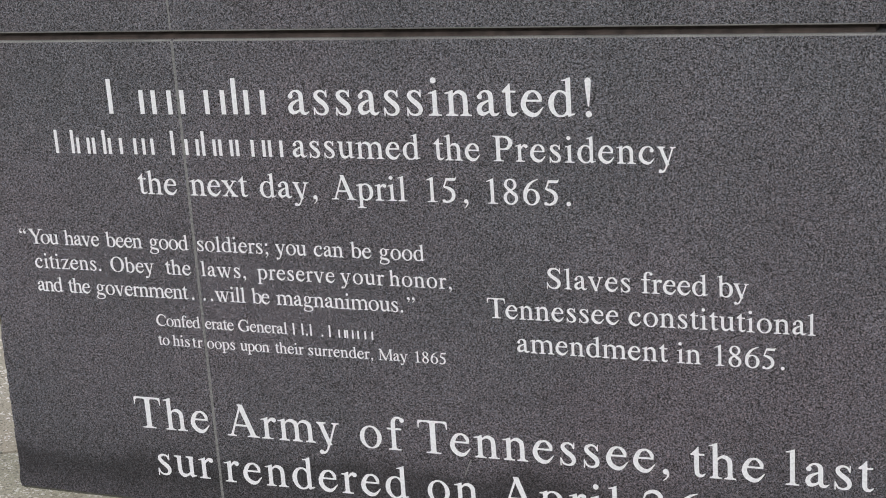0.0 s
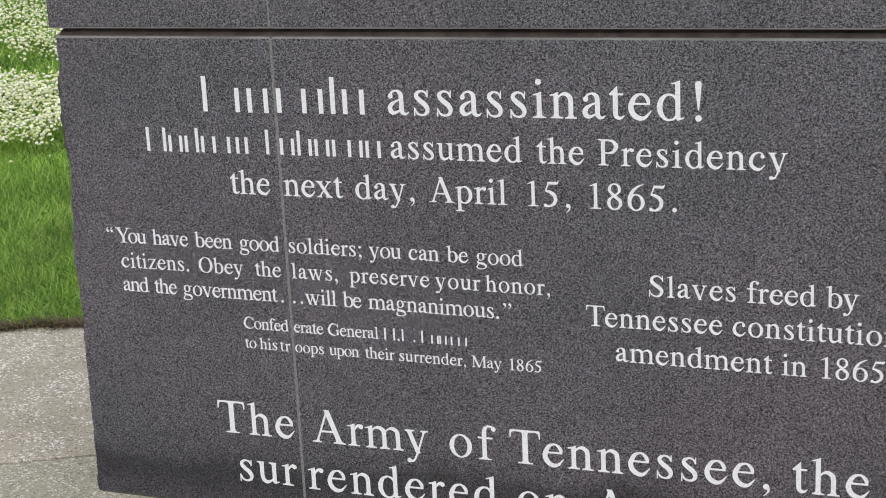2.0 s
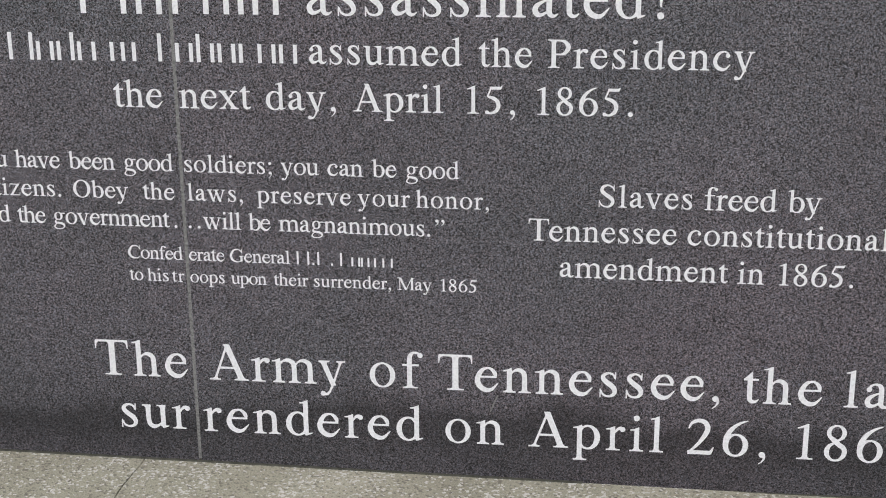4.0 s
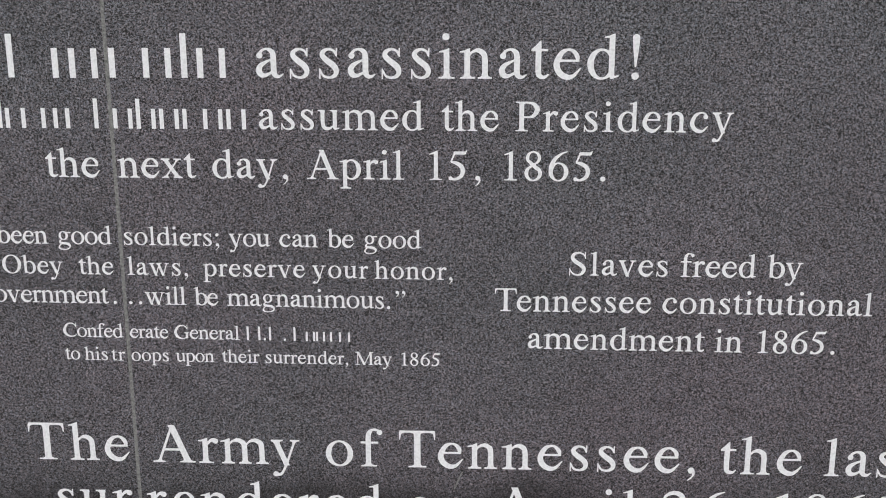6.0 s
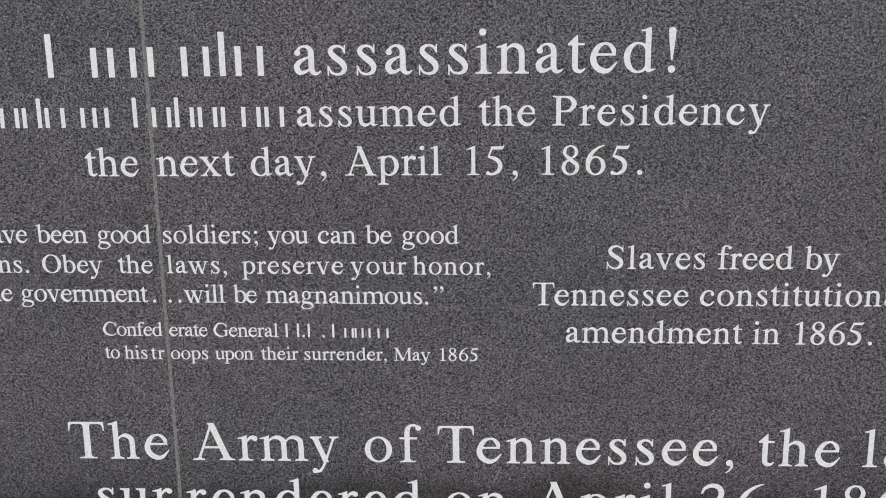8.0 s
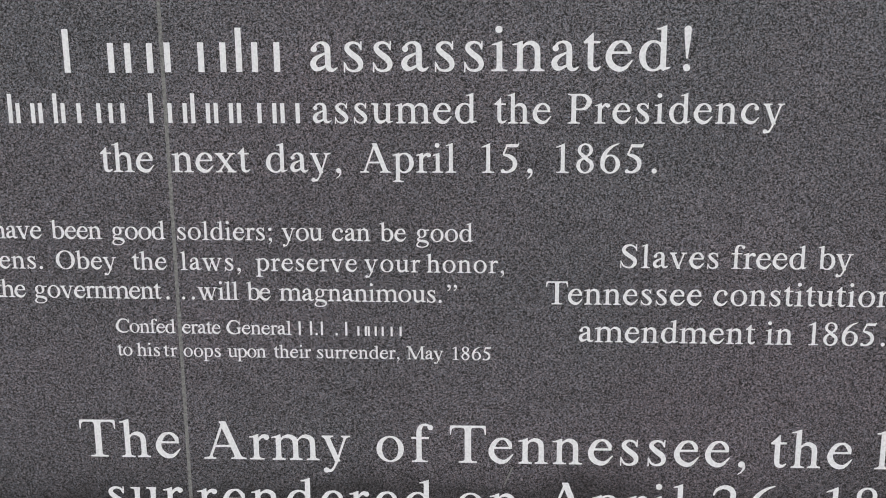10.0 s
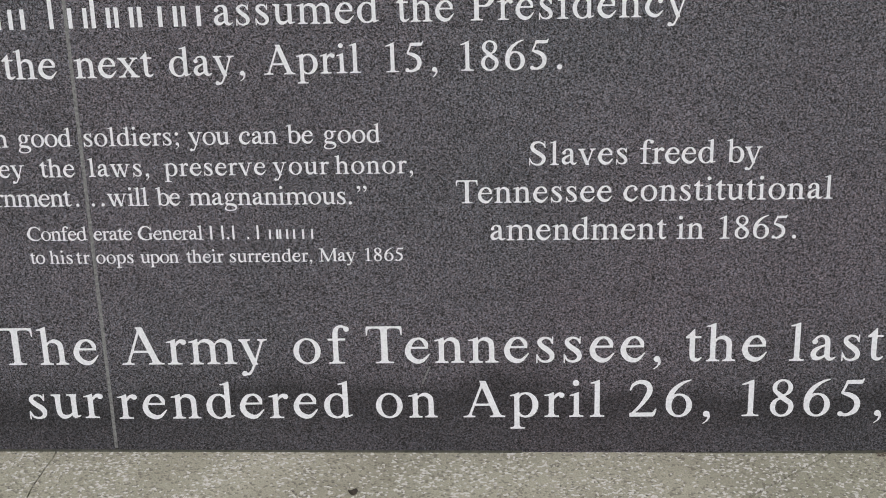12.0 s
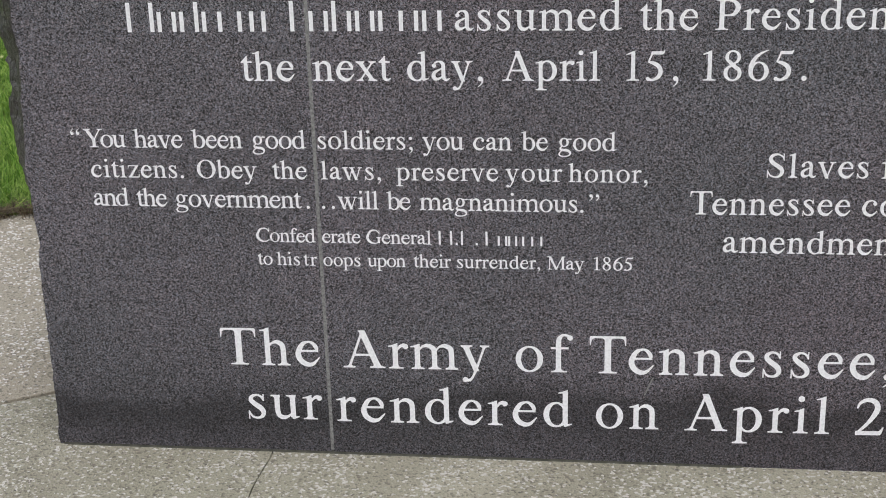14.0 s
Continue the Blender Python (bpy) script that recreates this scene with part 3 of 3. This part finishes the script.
def raked_bed(x0, x1):
    """Mortar between panel and cap, raked back further under the cap than at its foot."""
    bm = bmesh.new()
    section = ((0.012, GROOVE - 0.002), (0.013, GROOVE + 0.003), (0.016, GROOVE + 0.007), (0.026, CAP - 0.004), (0.038, CAP + 0.002), (0.49, CAP + 0.002), (0.49, GROOVE - 0.002))
    ends = [[bm.verts.new((x, y, z)) for y, z in section] for x in (x0, x1)]
    for k in range(len(section)):
        j = (k + 1) % len(section)
        bm.faces.new((ends[0][k], ends[0][j], ends[1][j], ends[1][k]))
    bm.faces.new(ends[0])
    bm.faces.new(ends[1][::-1])
    bmesh.ops.recalc_face_normals(bm, faces=bm.faces)
    return rise(bm)


wall = tagged(new("inscribed_monument"), "low dark grey granite monument with white lettering", "monument", "granite monuments in a row")
left_end = lambda z, y: 0.012 * min(1.0, max(0.0, 2.2 * z - 0.9)) * max(0.0, 1 - y / 0.02) - 0.5 * min(0.12, y) * min(1.0, max(0.0, (0.90 - z) / 0.15)) * min(1.0, max(0.0, (z - 0.1) / 0.5)) - 0.007 * max(0.0, 1 - z / 0.45) + rough_side(z, y, 3.1, 0.018) * (0.75 + min(1.0, y * 25))  # noqa: E731
right_end = lambda z, y: rough_side(z, y, 7.7, 0.012) + min(0.01, y * 0.1)  # noqa: E731
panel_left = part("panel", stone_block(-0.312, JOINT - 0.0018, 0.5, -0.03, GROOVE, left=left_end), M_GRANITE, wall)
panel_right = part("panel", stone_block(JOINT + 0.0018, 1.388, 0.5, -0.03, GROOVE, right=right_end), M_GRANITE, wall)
cap_end = lambda z, y: rough_side(z, y, 12.3, 0.006)  # noqa: E731
cap_left = part("cap", stone_block(-0.312, JOINT - 0.001, 0.5, CAP, TOP, left=cap_end), M_GRANITE, wall)
cap_right = part("cap", stone_block(JOINT + 0.001, 1.388, 0.5, CAP, TOP, right=cap_end), M_GRANITE, wall)
for ob in (panel_left, panel_right, cap_left, cap_right):
    ob.data.materials.append(M_ROCK)
    ob.data.materials.append(M_SAWN)
part("bed_joint", raked_bed(-0.300, 1.36), M_MORTAR, wall, "recessed brown mortar bed joint")
part("sealant", box(bmesh.new(), JOINT - 0.0027, JOINT + 0.0027, -0.0005, 0.02, 0.0, GROOVE + 0.003, 0.0004), M_SEAL, wall, "pale grey sealant strip")
part("bed_strip", box(bmesh.new(), -0.29, 1.384, -0.0012, 0.01, -0.05, -0.0180, 0.0008), M_BASE, wall, "dark mortar bed under the stone")
part("sealant", box(bmesh.new(), JOINT - 0.0016, JOINT + 0.0016, -0.0002, 0.02, CAP + 0.006, TOP + 0.003), M_SEAL, wall, "pale grey sealant strip")


# ---- the inscription ----
EM_S, EM_M = 0.0445, 0.0562
inscribe(panel_left, (0.781, 0.781), 0.098, [("Tix", -0.006, 0.125)], plain=(0,))
inscribe(panel_right, (0.782, 0.786), 0.098, [("cxlx", 0.142, 0.311), ("assassinated", 0.355, 0.877), ("!", 0.893, 0.907)], plain=(0,))
inscribe(panel_left, (0.704, 0.705), 0.0675, [("Hxdrcw", -0.130, 0.078), ("l", 0.106, 0.128)], plain=(0, 1))
inscribe(panel_right, (0.705, 0.707), 0.0675, [("xhxcxx", 0.142, 0.337), ("assumed", 0.356, 0.597), ("the", 0.623, 0.706), ("Presidency", 0.730, 1.045)], plain=(0,))
inscribe(panel_left, (0.629, 0.629), 0.0672, [("the", 0.036, 0.116)])
inscribe(panel_right, (0.629, 0.631), 0.0672, [("next", 0.143, 0.260), ("day,", 0.284, 0.396), ("April", 0.424, 0.567), ("15,", 0.604, 0.680), ("1865.", 0.714, 0.863)])
inscribe(panel_left, (0.523, 0.522), EM_S, [("Q", -0.239, -0.220), ("You", -0.2165, -0.1515), ("have", -0.139, -0.063), ("been", -0.049, 0.029), ("good", 0.044, 0.126)])
inscribe(panel_right, (0.522, 0.521), EM_S, [("soldiers;", 0.144, 0.288), ("you", 0.303, 0.365), ("can", 0.379, 0.437), ("be", 0.451, 0.491), ("good", 0.506, 0.592)])
inscribe(panel_left, (0.474, 0.473), EM_S, [("citizens.", -0.211, -0.066), ("Obey", -0.045, 0.048), ("the", 0.072, 0.125)])
inscribe(panel_right, (0.473, 0.471), EM_S, [("laws,", 0.146, 0.238), ("preserve", 0.261, 0.416), ("your", 0.427, 0.512), ("honor,", 0.521, 0.639)])
inscribe(panel_left, (0.427, 0.425), EM_S, [("and", -0.212, -0.156), ("the", -0.144, -0.096), ("government", -0.083, 0.114), (".", 0.121, 0.126)])
inscribe(panel_right, (0.425, 0.422), EM_S, [(".", 0.145, 0.150), (".", 0.160, 0.165), ("will", 0.170, 0.233), ("be", 0.245, 0.282), ("magnanimous.", 0.295, 0.544), ("R", 0.550, 0.570)])
inscribe(panel_left, (0.369, 0.368), 0.0345, [("Confed", 0.039, 0.132)])
inscribe(panel_right, (0.368, 0.366), 0.0345, [("erate", 0.142, 0.202), ("General", 0.211, 0.312), ("H.T.", 0.323, 0.383), ("Txrrccr", 0.395, 0.488)], plain=(2, 3))
inscribe(panel_left, (0.330, 0.329), 0.0328, [("to", 0.039, 0.062), ("his", 0.069, 0.105), ("tr", 0.111, 0.132)])
inscribe(panel_right, (0.329, 0.327), 0.0328, [("oops", 0.142, 0.200), ("upon", 0.211, 0.271), ("their", 0.283, 0.341), ("surrender,", 0.350, 0.478), ("May", 0.489, 0.546), ("1865", 0.560, 0.620)])
inscribe(panel_right, (0.481, 0.480), EM_M, [("Slaves", 0.814, 0.961), ("freed", 0.980, 1.093), ("by", 1.109, 1.162)])
inscribe(panel_right, (0.421, 0.420), EM_M, [("Tennessee", 0.703, 0.939), ("constitutional", 0.956, 1.271)])
inscribe(panel_right, (0.359, 0.356), EM_M, [("amendment", 0.754, 1.023), ("in", 1.038, 1.080), ("1865.", 1.103, 1.220)])
inscribe(panel_left, (0.154, 0.153), 0.098, [("The", -0.032, 0.127)])
inscribe(panel_right, (0.152, 0.145), 0.098, [("Army", 0.164, 0.398), ("of", 0.439, 0.529), ("Tennessee,", 0.555, 1.020), ("the", 1.058, 1.186), ("last", 1.221, 1.368)])
inscribe(panel_left, (0.056, 0.056), 0.0975, [("sur", 0.004, 0.126)])
inscribe(panel_right, (0.054, 0.046), 0.0975, [("rendered", 0.149, 0.528), ("on", 0.566, 0.665), ("April", 0.706, 0.932), ("26,", 0.972, 1.101), ("1865,", 1.150, 1.373)])

# ---- the next wall along ----
next_wall = tagged(new("inscribed_monument"), "dark grey granite monument with a rough pitched end", "monument", "granite monuments in a row")
next_wall.matrix_basis = pose(1.452, 0, 0, 0, 0, -6) @ pose(-1.452, 0, 0)


def next_end(z, y):
    # The last term adds an unseen bulge that keeps light out from behind.
    bulge = 0.045 * min(1.0, (y / 0.07) ** 0.6) * min(1.0, 0.15 + z * 3.5 + 8 * max(0.0, y - 0.08)) + 0.03 * min(1.0, max(0.0, y - 0.06) / 0.1)
    worn = max(0.0, 1 - y / 0.035) * (-0.007 + 0.012 * noise.noise(Vector((4.0, 1.0, z * 6))) + 0.010 * noise.noise(Vector((4.0, 7.0, z * 23))))
    return worn - bulge + rough_side(z, y, 21.5, 0.028) * (0.5 + min(1.0, y * 30))


next_panel = part("panel", stone_block(1.452, 3.0, 0.5, -0.03, GROOVE, left=next_end), M_GRANITE, next_wall)
next_cap = part("cap", stone_block(1.44, 3.0, 0.5, CAP, TOP, left=cap_end), M_GRANITE, next_wall)
for ob in (next_panel, next_cap):
    ob.data.materials.append(M_ROCK)
    ob.data.materials.append(M_SAWN)
part("bed_joint", raked_bed(1.46, 2.99), M_MORTAR, next_wall, "recessed brown mortar bed joint")
inscribe(next_panel, (0.148, 0.148), 0.0975, [("r", 1.526, 1.557)])
inscribe(next_panel, (0.053, 0.053), 0.0975, [("a", 1.523, 1.558)])
inscribe(next_panel, (0.498, 0.498), 0.060, [("i", 1.515, 1.523)], plain=(0,))



# ---- lawn beside the walkway ----
def leaf_material(name, dark, mid, light, thin=0.4):
    """A thin leaf that lets part of the light through."""
    m = Mat(name, 0.5)
    c = m.ramp(m.island(), (0.1, dark), (0.5, mid), (0.95, light))
    c = m.mix(1.0, c, m.ramp(m.noise(2.6, 5.0), (0.35, 0.72), (0.65, 1.3)), "MULTIPLY")
    m.colour(c)
    back = m.t.nodes.new("ShaderNodeBsdfTranslucent")
    m.put(c, back.inputs["Color"])
    blend = m.t.nodes.new("ShaderNodeMixShader")
    blend.inputs[0].default_value = thin
    m.put(m.p.outputs[0], blend.inputs[1])
    m.put(back.outputs[0], blend.inputs[2])
    m.put(blend.outputs[0], m.t.nodes["Material Output"].inputs["Surface"])
    return m.m


M_BLADE = leaf_material("grass_blade", (0.085, 0.20, 0.020), (0.20, 0.41, 0.042), (0.50, 0.66, 0.17))
M_STRAW = leaf_material("dry_straw", (0.055, 0.042, 0.022), (0.14, 0.10, 0.055), (0.30, 0.235, 0.14), 0.2)
M_CLOVER = leaf_material("clover_leaf", (0.15, 0.28, 0.03), (0.26, 0.42, 0.06), (0.40, 0.55, 0.12))
m = Mat("clover_blossom", 0.8)
M_BLOSSOM = m.colour(m.ramp(m.island(), (0.1, (0.58, 0.64, 0.28)), (0.5, (0.82, 0.84, 0.52)), (0.9, (0.88, 0.88, 0.76)))).m


def mesh_from(name, verts, faces, material, label, category):
    me = bpy.data.meshes.new(name)
    me.from_pydata(verts.tolist(), [], faces)
    me.materials.append(material)
    ob = tagged(new(name, me), label, category, kind="stuff")
    ob.matrix_basis = FALL
    return ob


def lawn_spots(rng, n, y0, y1, off=0.0):
    """Random places on the lawn strip that runs back from the walkway's edge past the end of the wall."""
    y = rng.uniform(y0, y1, n)
    x = rng.uniform(-1.1 - 0.86 * y, -0.15 - 0.28 * y)
    back = y > 0.90 + 0.43 * (x + 0.916) + off + 0.010 * np.sin(x * 31) + 0.007 * np.sin(x * 83 + 2)
    return x[back], y[back]


def blades(rng, x, y, tall, wide):
    """Bent grass blades, five corners each."""
    n = len(x)
    h = tall * rng.uniform(0.45, 1.15, n)
    turn, lean = rng.uniform(0, 6.283, n), rng.uniform(0.2, 1.3, n) * h
    facing = turn + rng.uniform(-0.6, 0.6, n) + 1.57
    w = wide * rng.uniform(0.6, 1.2, n)
    ax, ay, sx, sy = np.cos(turn), np.sin(turn), np.cos(facing) * w, np.sin(facing) * w
    z = np.full(n, -0.03)
    p = np.empty((n, 5, 3))
    for k, (side, f, up) in enumerate(((-1, 0.0, 0.0), (1, 0.0, 0.0), (1, 0.3, 0.6), (-1, 0.3, 0.6), (0, 1.0, 1.0))):
        p[:, k, 0] = x + side * sx * (0.8 if up else 1) + ax * lean * f
        p[:, k, 1] = y + side * sy * (0.8 if up else 1) + ay * lean * f
        p[:, k, 2] = z + h * up * np.where(up == 1.0, 0.92, 1.0)
    f = []
    for b in range(0, 5 * n, 5):
        f += [(b, b + 1, b + 2, b + 3), (b + 3, b + 2, b + 4)]
    return p.reshape(-1, 3), f


def join(pieces):
    verts, faces, base = [], [], 0
    for v, f in pieces:
        verts.append(v)
        faces += [tuple(i + base for i in q) for q in f]
        base += len(v)
    return np.concatenate(verts), faces


rng = np.random.default_rng(7)
turf = []
for n, y0, y1, tall, wide in ((52000, 0.55, 1.5, 0.066, 0.0013), (76000, 1.3, 3.0, 0.07, 0.0016), (40000, 2.8, 5.2, 0.10, 0.003), (36000, 5.0, 9.5, 0.11, 0.004)):
    turf.append(blades(rng, *lawn_spots(rng, n, y0, y1), tall, wide))
wx, wy = rng.uniform(-7.0, 7.0, 70000), rng.uniform(0.3, 10.0, 70000)
open_lawn = (wy > 0.90 + 0.43 * (wx + 0.916)) & ((wx > -0.15 - 0.28 * wy) | (wx < -1.1 - 0.86 * wy))
turf.append(blades(rng, wx[open_lawn], wy[open_lawn], 0.10, 0.006))
mesh_from("grass", *join(turf), M_BLADE, "lush uneven green lawn grass beside the walkway", "grass")

# straw and clippings lie along the walkway's edge
x = rng.uniform(-2.0, -0.35, 9000)
y = 0.90 + 0.43 * (x + 0.916) + 0.006 + np.where(rng.uniform(0, 1, 9000) > 0.12, rng.normal(-0.006, 0.012, 9000), rng.normal(-0.02, 0.022, 9000)) + 0.008 * np.sin(x * 23) + 0.006 * np.sin(x * 61 + 1)
v, f = blades(rng, x, y, 0.05, 0.0013)
v[:, 2] = 0.001 + (v[:, 2] + 0.03) * 0.4
mesh_from("clover_leaves", *blades(rng, *lawn_spots(rng, 9000, 0.55, 2.6), 0.062, 0.0042), M_CLOVER, "broad clover leaves scattered among the lawn grass", "clover")
mesh_from("dry_straw", v, f, M_STRAW, "dry brown straw strewn along the paving edge", "straw")


def clover_heads(x, y, high, size):
    """Round blossom heads, a coarse ball of petals each, on thin stalks."""
    out = []
    ring = [(1.0, 0.0), (0.5, 0.866), (-0.5, 0.866), (-1.0, 0.0), (-0.5, -0.866), (0.5, -0.866)]
    shape = np.array([(a * r, b * r, c) for r, c in ((0.55, -0.55), (1.0, 0.0), (0.65, 0.6)) for a, b in ring] + [(0, 0, 0.85), (0, 0, -0.75)])
    caps = []
    for k in range(6):
        j = (k + 1) % 6
        caps += [(k, j, 6 + j, 6 + k), (6 + k, 6 + j, 12 + j, 12 + k), (12 + k, 12 + j, 18), (j, k, 19)]
    for px, py, h, s in zip(x, y, high, size):
        v = shape * s * rng.uniform(0.85, 1.15, shape.shape) + (px, py, h - 0.03)
        out.append((v, caps))
    return join(out)


heads = []
for n, y0, y1 in ((16000, 2.42, 3.72), (34000, 4.25, 9.5), (14, 1.7, 2.4), (16, 3.72, 4.25)):
    hx, hy = lawn_spots(rng, n, y0, y1)
    thick = np.array([noise.noise(Vector((a * 2.2, b * 2.2, 3.0))) + 0.8 * noise.noise(Vector((a * 9, b * 9, 1.0))) for a, b in zip(hx, hy)])
    front = np.clip((hy - y0) / 0.5, 0, 1)  # the drifts thin out towards the walkway
    keep = thick > (0.3 - 0.72 * front if n > 100 else -2)
    heads.append((hx[keep], hy[keep]))
wx, wy = rng.uniform(-8.0, 5.0, 7000), rng.uniform(4.25, 9.5, 7000)
drift = ((wx > -0.15 - 0.28 * wy) | (wx < -1.1 - 0.86 * wy)) & (wy > 0.95 + 0.43 * (wx + 0.916))
heads.append((wx[drift], wy[drift]))
hx, hy = np.concatenate([h[0] for h in heads]), np.concatenate([h[1] for h in heads])
hz, hs = rng.uniform(0.075, 0.15, len(hx)), rng.uniform(0.0048, 0.0088, len(hx))
mesh_from("clover_blossoms", *clover_heads(hx, hy, hz, hs), M_BLOSSOM, "white clover blossoms in drifts over the lawn", "clover")
v, f = blades(rng, hx, hy, 0.11, 0.0022)
mesh_from("clover_stalks", v, f, M_CLOVER, "thin green clover stalks under the blossoms", "clover")

# ---- bits on the paving ----
m = Mat("aggregate_pebble", 0.6)
M_PEBBLE = m.colour(m.ramp(m.island(), (0.0, (0.10, 0.09, 0.075)), (0.25, (0.22, 0.20, 0.16)), (0.5, (0.36, 0.33, 0.27)), (0.72, (0.44, 0.42, 0.37)), (1.0, (0.62, 0.61, 0.57)))).m


def pebbles(n):
    """Aggregate stones that stand out of the worn concrete, flat and half sunk."""
    px = np.concatenate([rng.uniform(-0.45, 1.9, n), rng.uniform(-1.6, -0.3, n)])
    py = np.concatenate([rng.uniform(-0.26, 0.05, n), rng.uniform(-0.2, 1.1, n)])
    patch = np.array([noise.noise(Vector((a * 5, b * 9, 1.0))) for a, b in zip(px, py)]) + rng.uniform(-0.35, 0.35, 2 * n) > -0.02
    fits = patch & (py < 0.89 + 0.43 * (px + 0.916)) & ((py < -0.008) | (px < -0.40) | ((px > 1.385) & (px < 1.45)))
    base = np.array([(1.0, 0.0, 0.0), (0.4, 0.8, 0.1), (-0.6, 0.75, 0.0), (-1.0, -0.1, 0.1), (-0.4, -0.8, 0.0), (0.6, -0.7, 0.1), (0.1, 0.0, 0.75), (0.0, 0.0, -0.6)])
    cap = [(k, (k + 1) % 6, 6) for k in range(6)]
    out = []
    for a, b in zip(px[fits], py[fits]):
        r, t = rng.uniform(0.0010, 0.0028), rng.uniform(0, 6.283)
        v = base * rng.uniform(0.7, 1.2, base.shape) * (r * 1.4, r * 0.9, r * 0.55)
        c, d = math.cos(t), math.sin(t)
        out.append((np.stack([v[:, 0] * c - v[:, 1] * d + a, v[:, 0] * d + v[:, 1] * c + b, v[:, 2]], 1), cap))
    return join(out)


mesh_from("pebbles", *pebbles(5000), M_PEBBLE, "pale exposed aggregate stones set in the concrete", "gravel")



def debris(n):
    """Loose chips and grit washed in between the two monuments, heaped towards the back."""
    px, py = rng.uniform(1.37, 1.475, n), rng.uniform(-0.012, 0.30, n)
    size = rng.uniform(0.0012, 0.0036, n)
    base = np.array([(1.0, 0.0, 0.0), (0.4, 0.8, 0.1), (-0.6, 0.75, 0.0), (-1.0, -0.1, 0.1), (-0.4, -0.8, 0.0), (0.6, -0.7, 0.1), (0.1, 0.0, 0.75), (0.0, 0.0, -0.6)])
    faces = [(k, (k + 1) % 6, 6) for k in range(6)] + [((k + 1) % 6, k, 7) for k in range(6)]
    out = []
    for a, b, r in zip(px, py, size):
        heap = 0.001 + max(0.0, b - 0.01) * 0.30 * (0.75 + 0.25 * math.sin(a * 90))
        v = base * rng.uniform(0.7, 1.2, base.shape) * (r, r * 0.8, r * 0.6) + (a, b, heap * rng.uniform(0.85, 1.0))
        out.append((v, faces))
    return join(out)


m = Mat("brown_grit", 0.8)
M_GRIT = m.colour(m.ramp(m.island(), (0.0, (0.035, 0.026, 0.018)), (0.45, (0.10, 0.075, 0.052)), (0.8, (0.20, 0.17, 0.125)), (1.0, (0.42, 0.40, 0.35)))).m
mesh_from("grit", *debris(5200), M_GRIT, "brown and pale grit heaped between the two monuments", "gravel")

bm = bmesh.new()
rim = [bm.verts.new((0.0075 * math.cos(a) * (1 - 0.25 * math.sin(a)), 0.0085 * math.sin(a), 0.003 + 0.003 * math.cos(2 * a))) for a in [k * math.pi / 6 for k in range(12)]]
mid = bm.verts.new((0, 0, 0.001))
for k in range(12):
    bm.faces.new((rim[k], rim[(k + 1) % 12], mid))
m = Mat("dead_leaf", 0.7)
m.colour(m.ramp(m.noise(90, 3.0), (0.3, (0.02, 0.018, 0.014)), (0.7, (0.06, 0.045, 0.03))))
# a scuff on the lower face
scuff = part("scuff", box(bmesh.new(), -0.0012, 0.0012, -0.0003, 0.001, -0.017, 0.017), M_SEAL, wall, "pale scratch in the honed face")
scuff.matrix_basis = pose(0.648, 0, 0.127, 0, 22, 0)
leaf = tagged(part("dead_leaf", bm, m.m, None), "small dark dead leaf curled on the concrete", "leaf")
leaf.matrix_basis = pose(0.534, -0.126, -0.0115, 0, 0, 20)
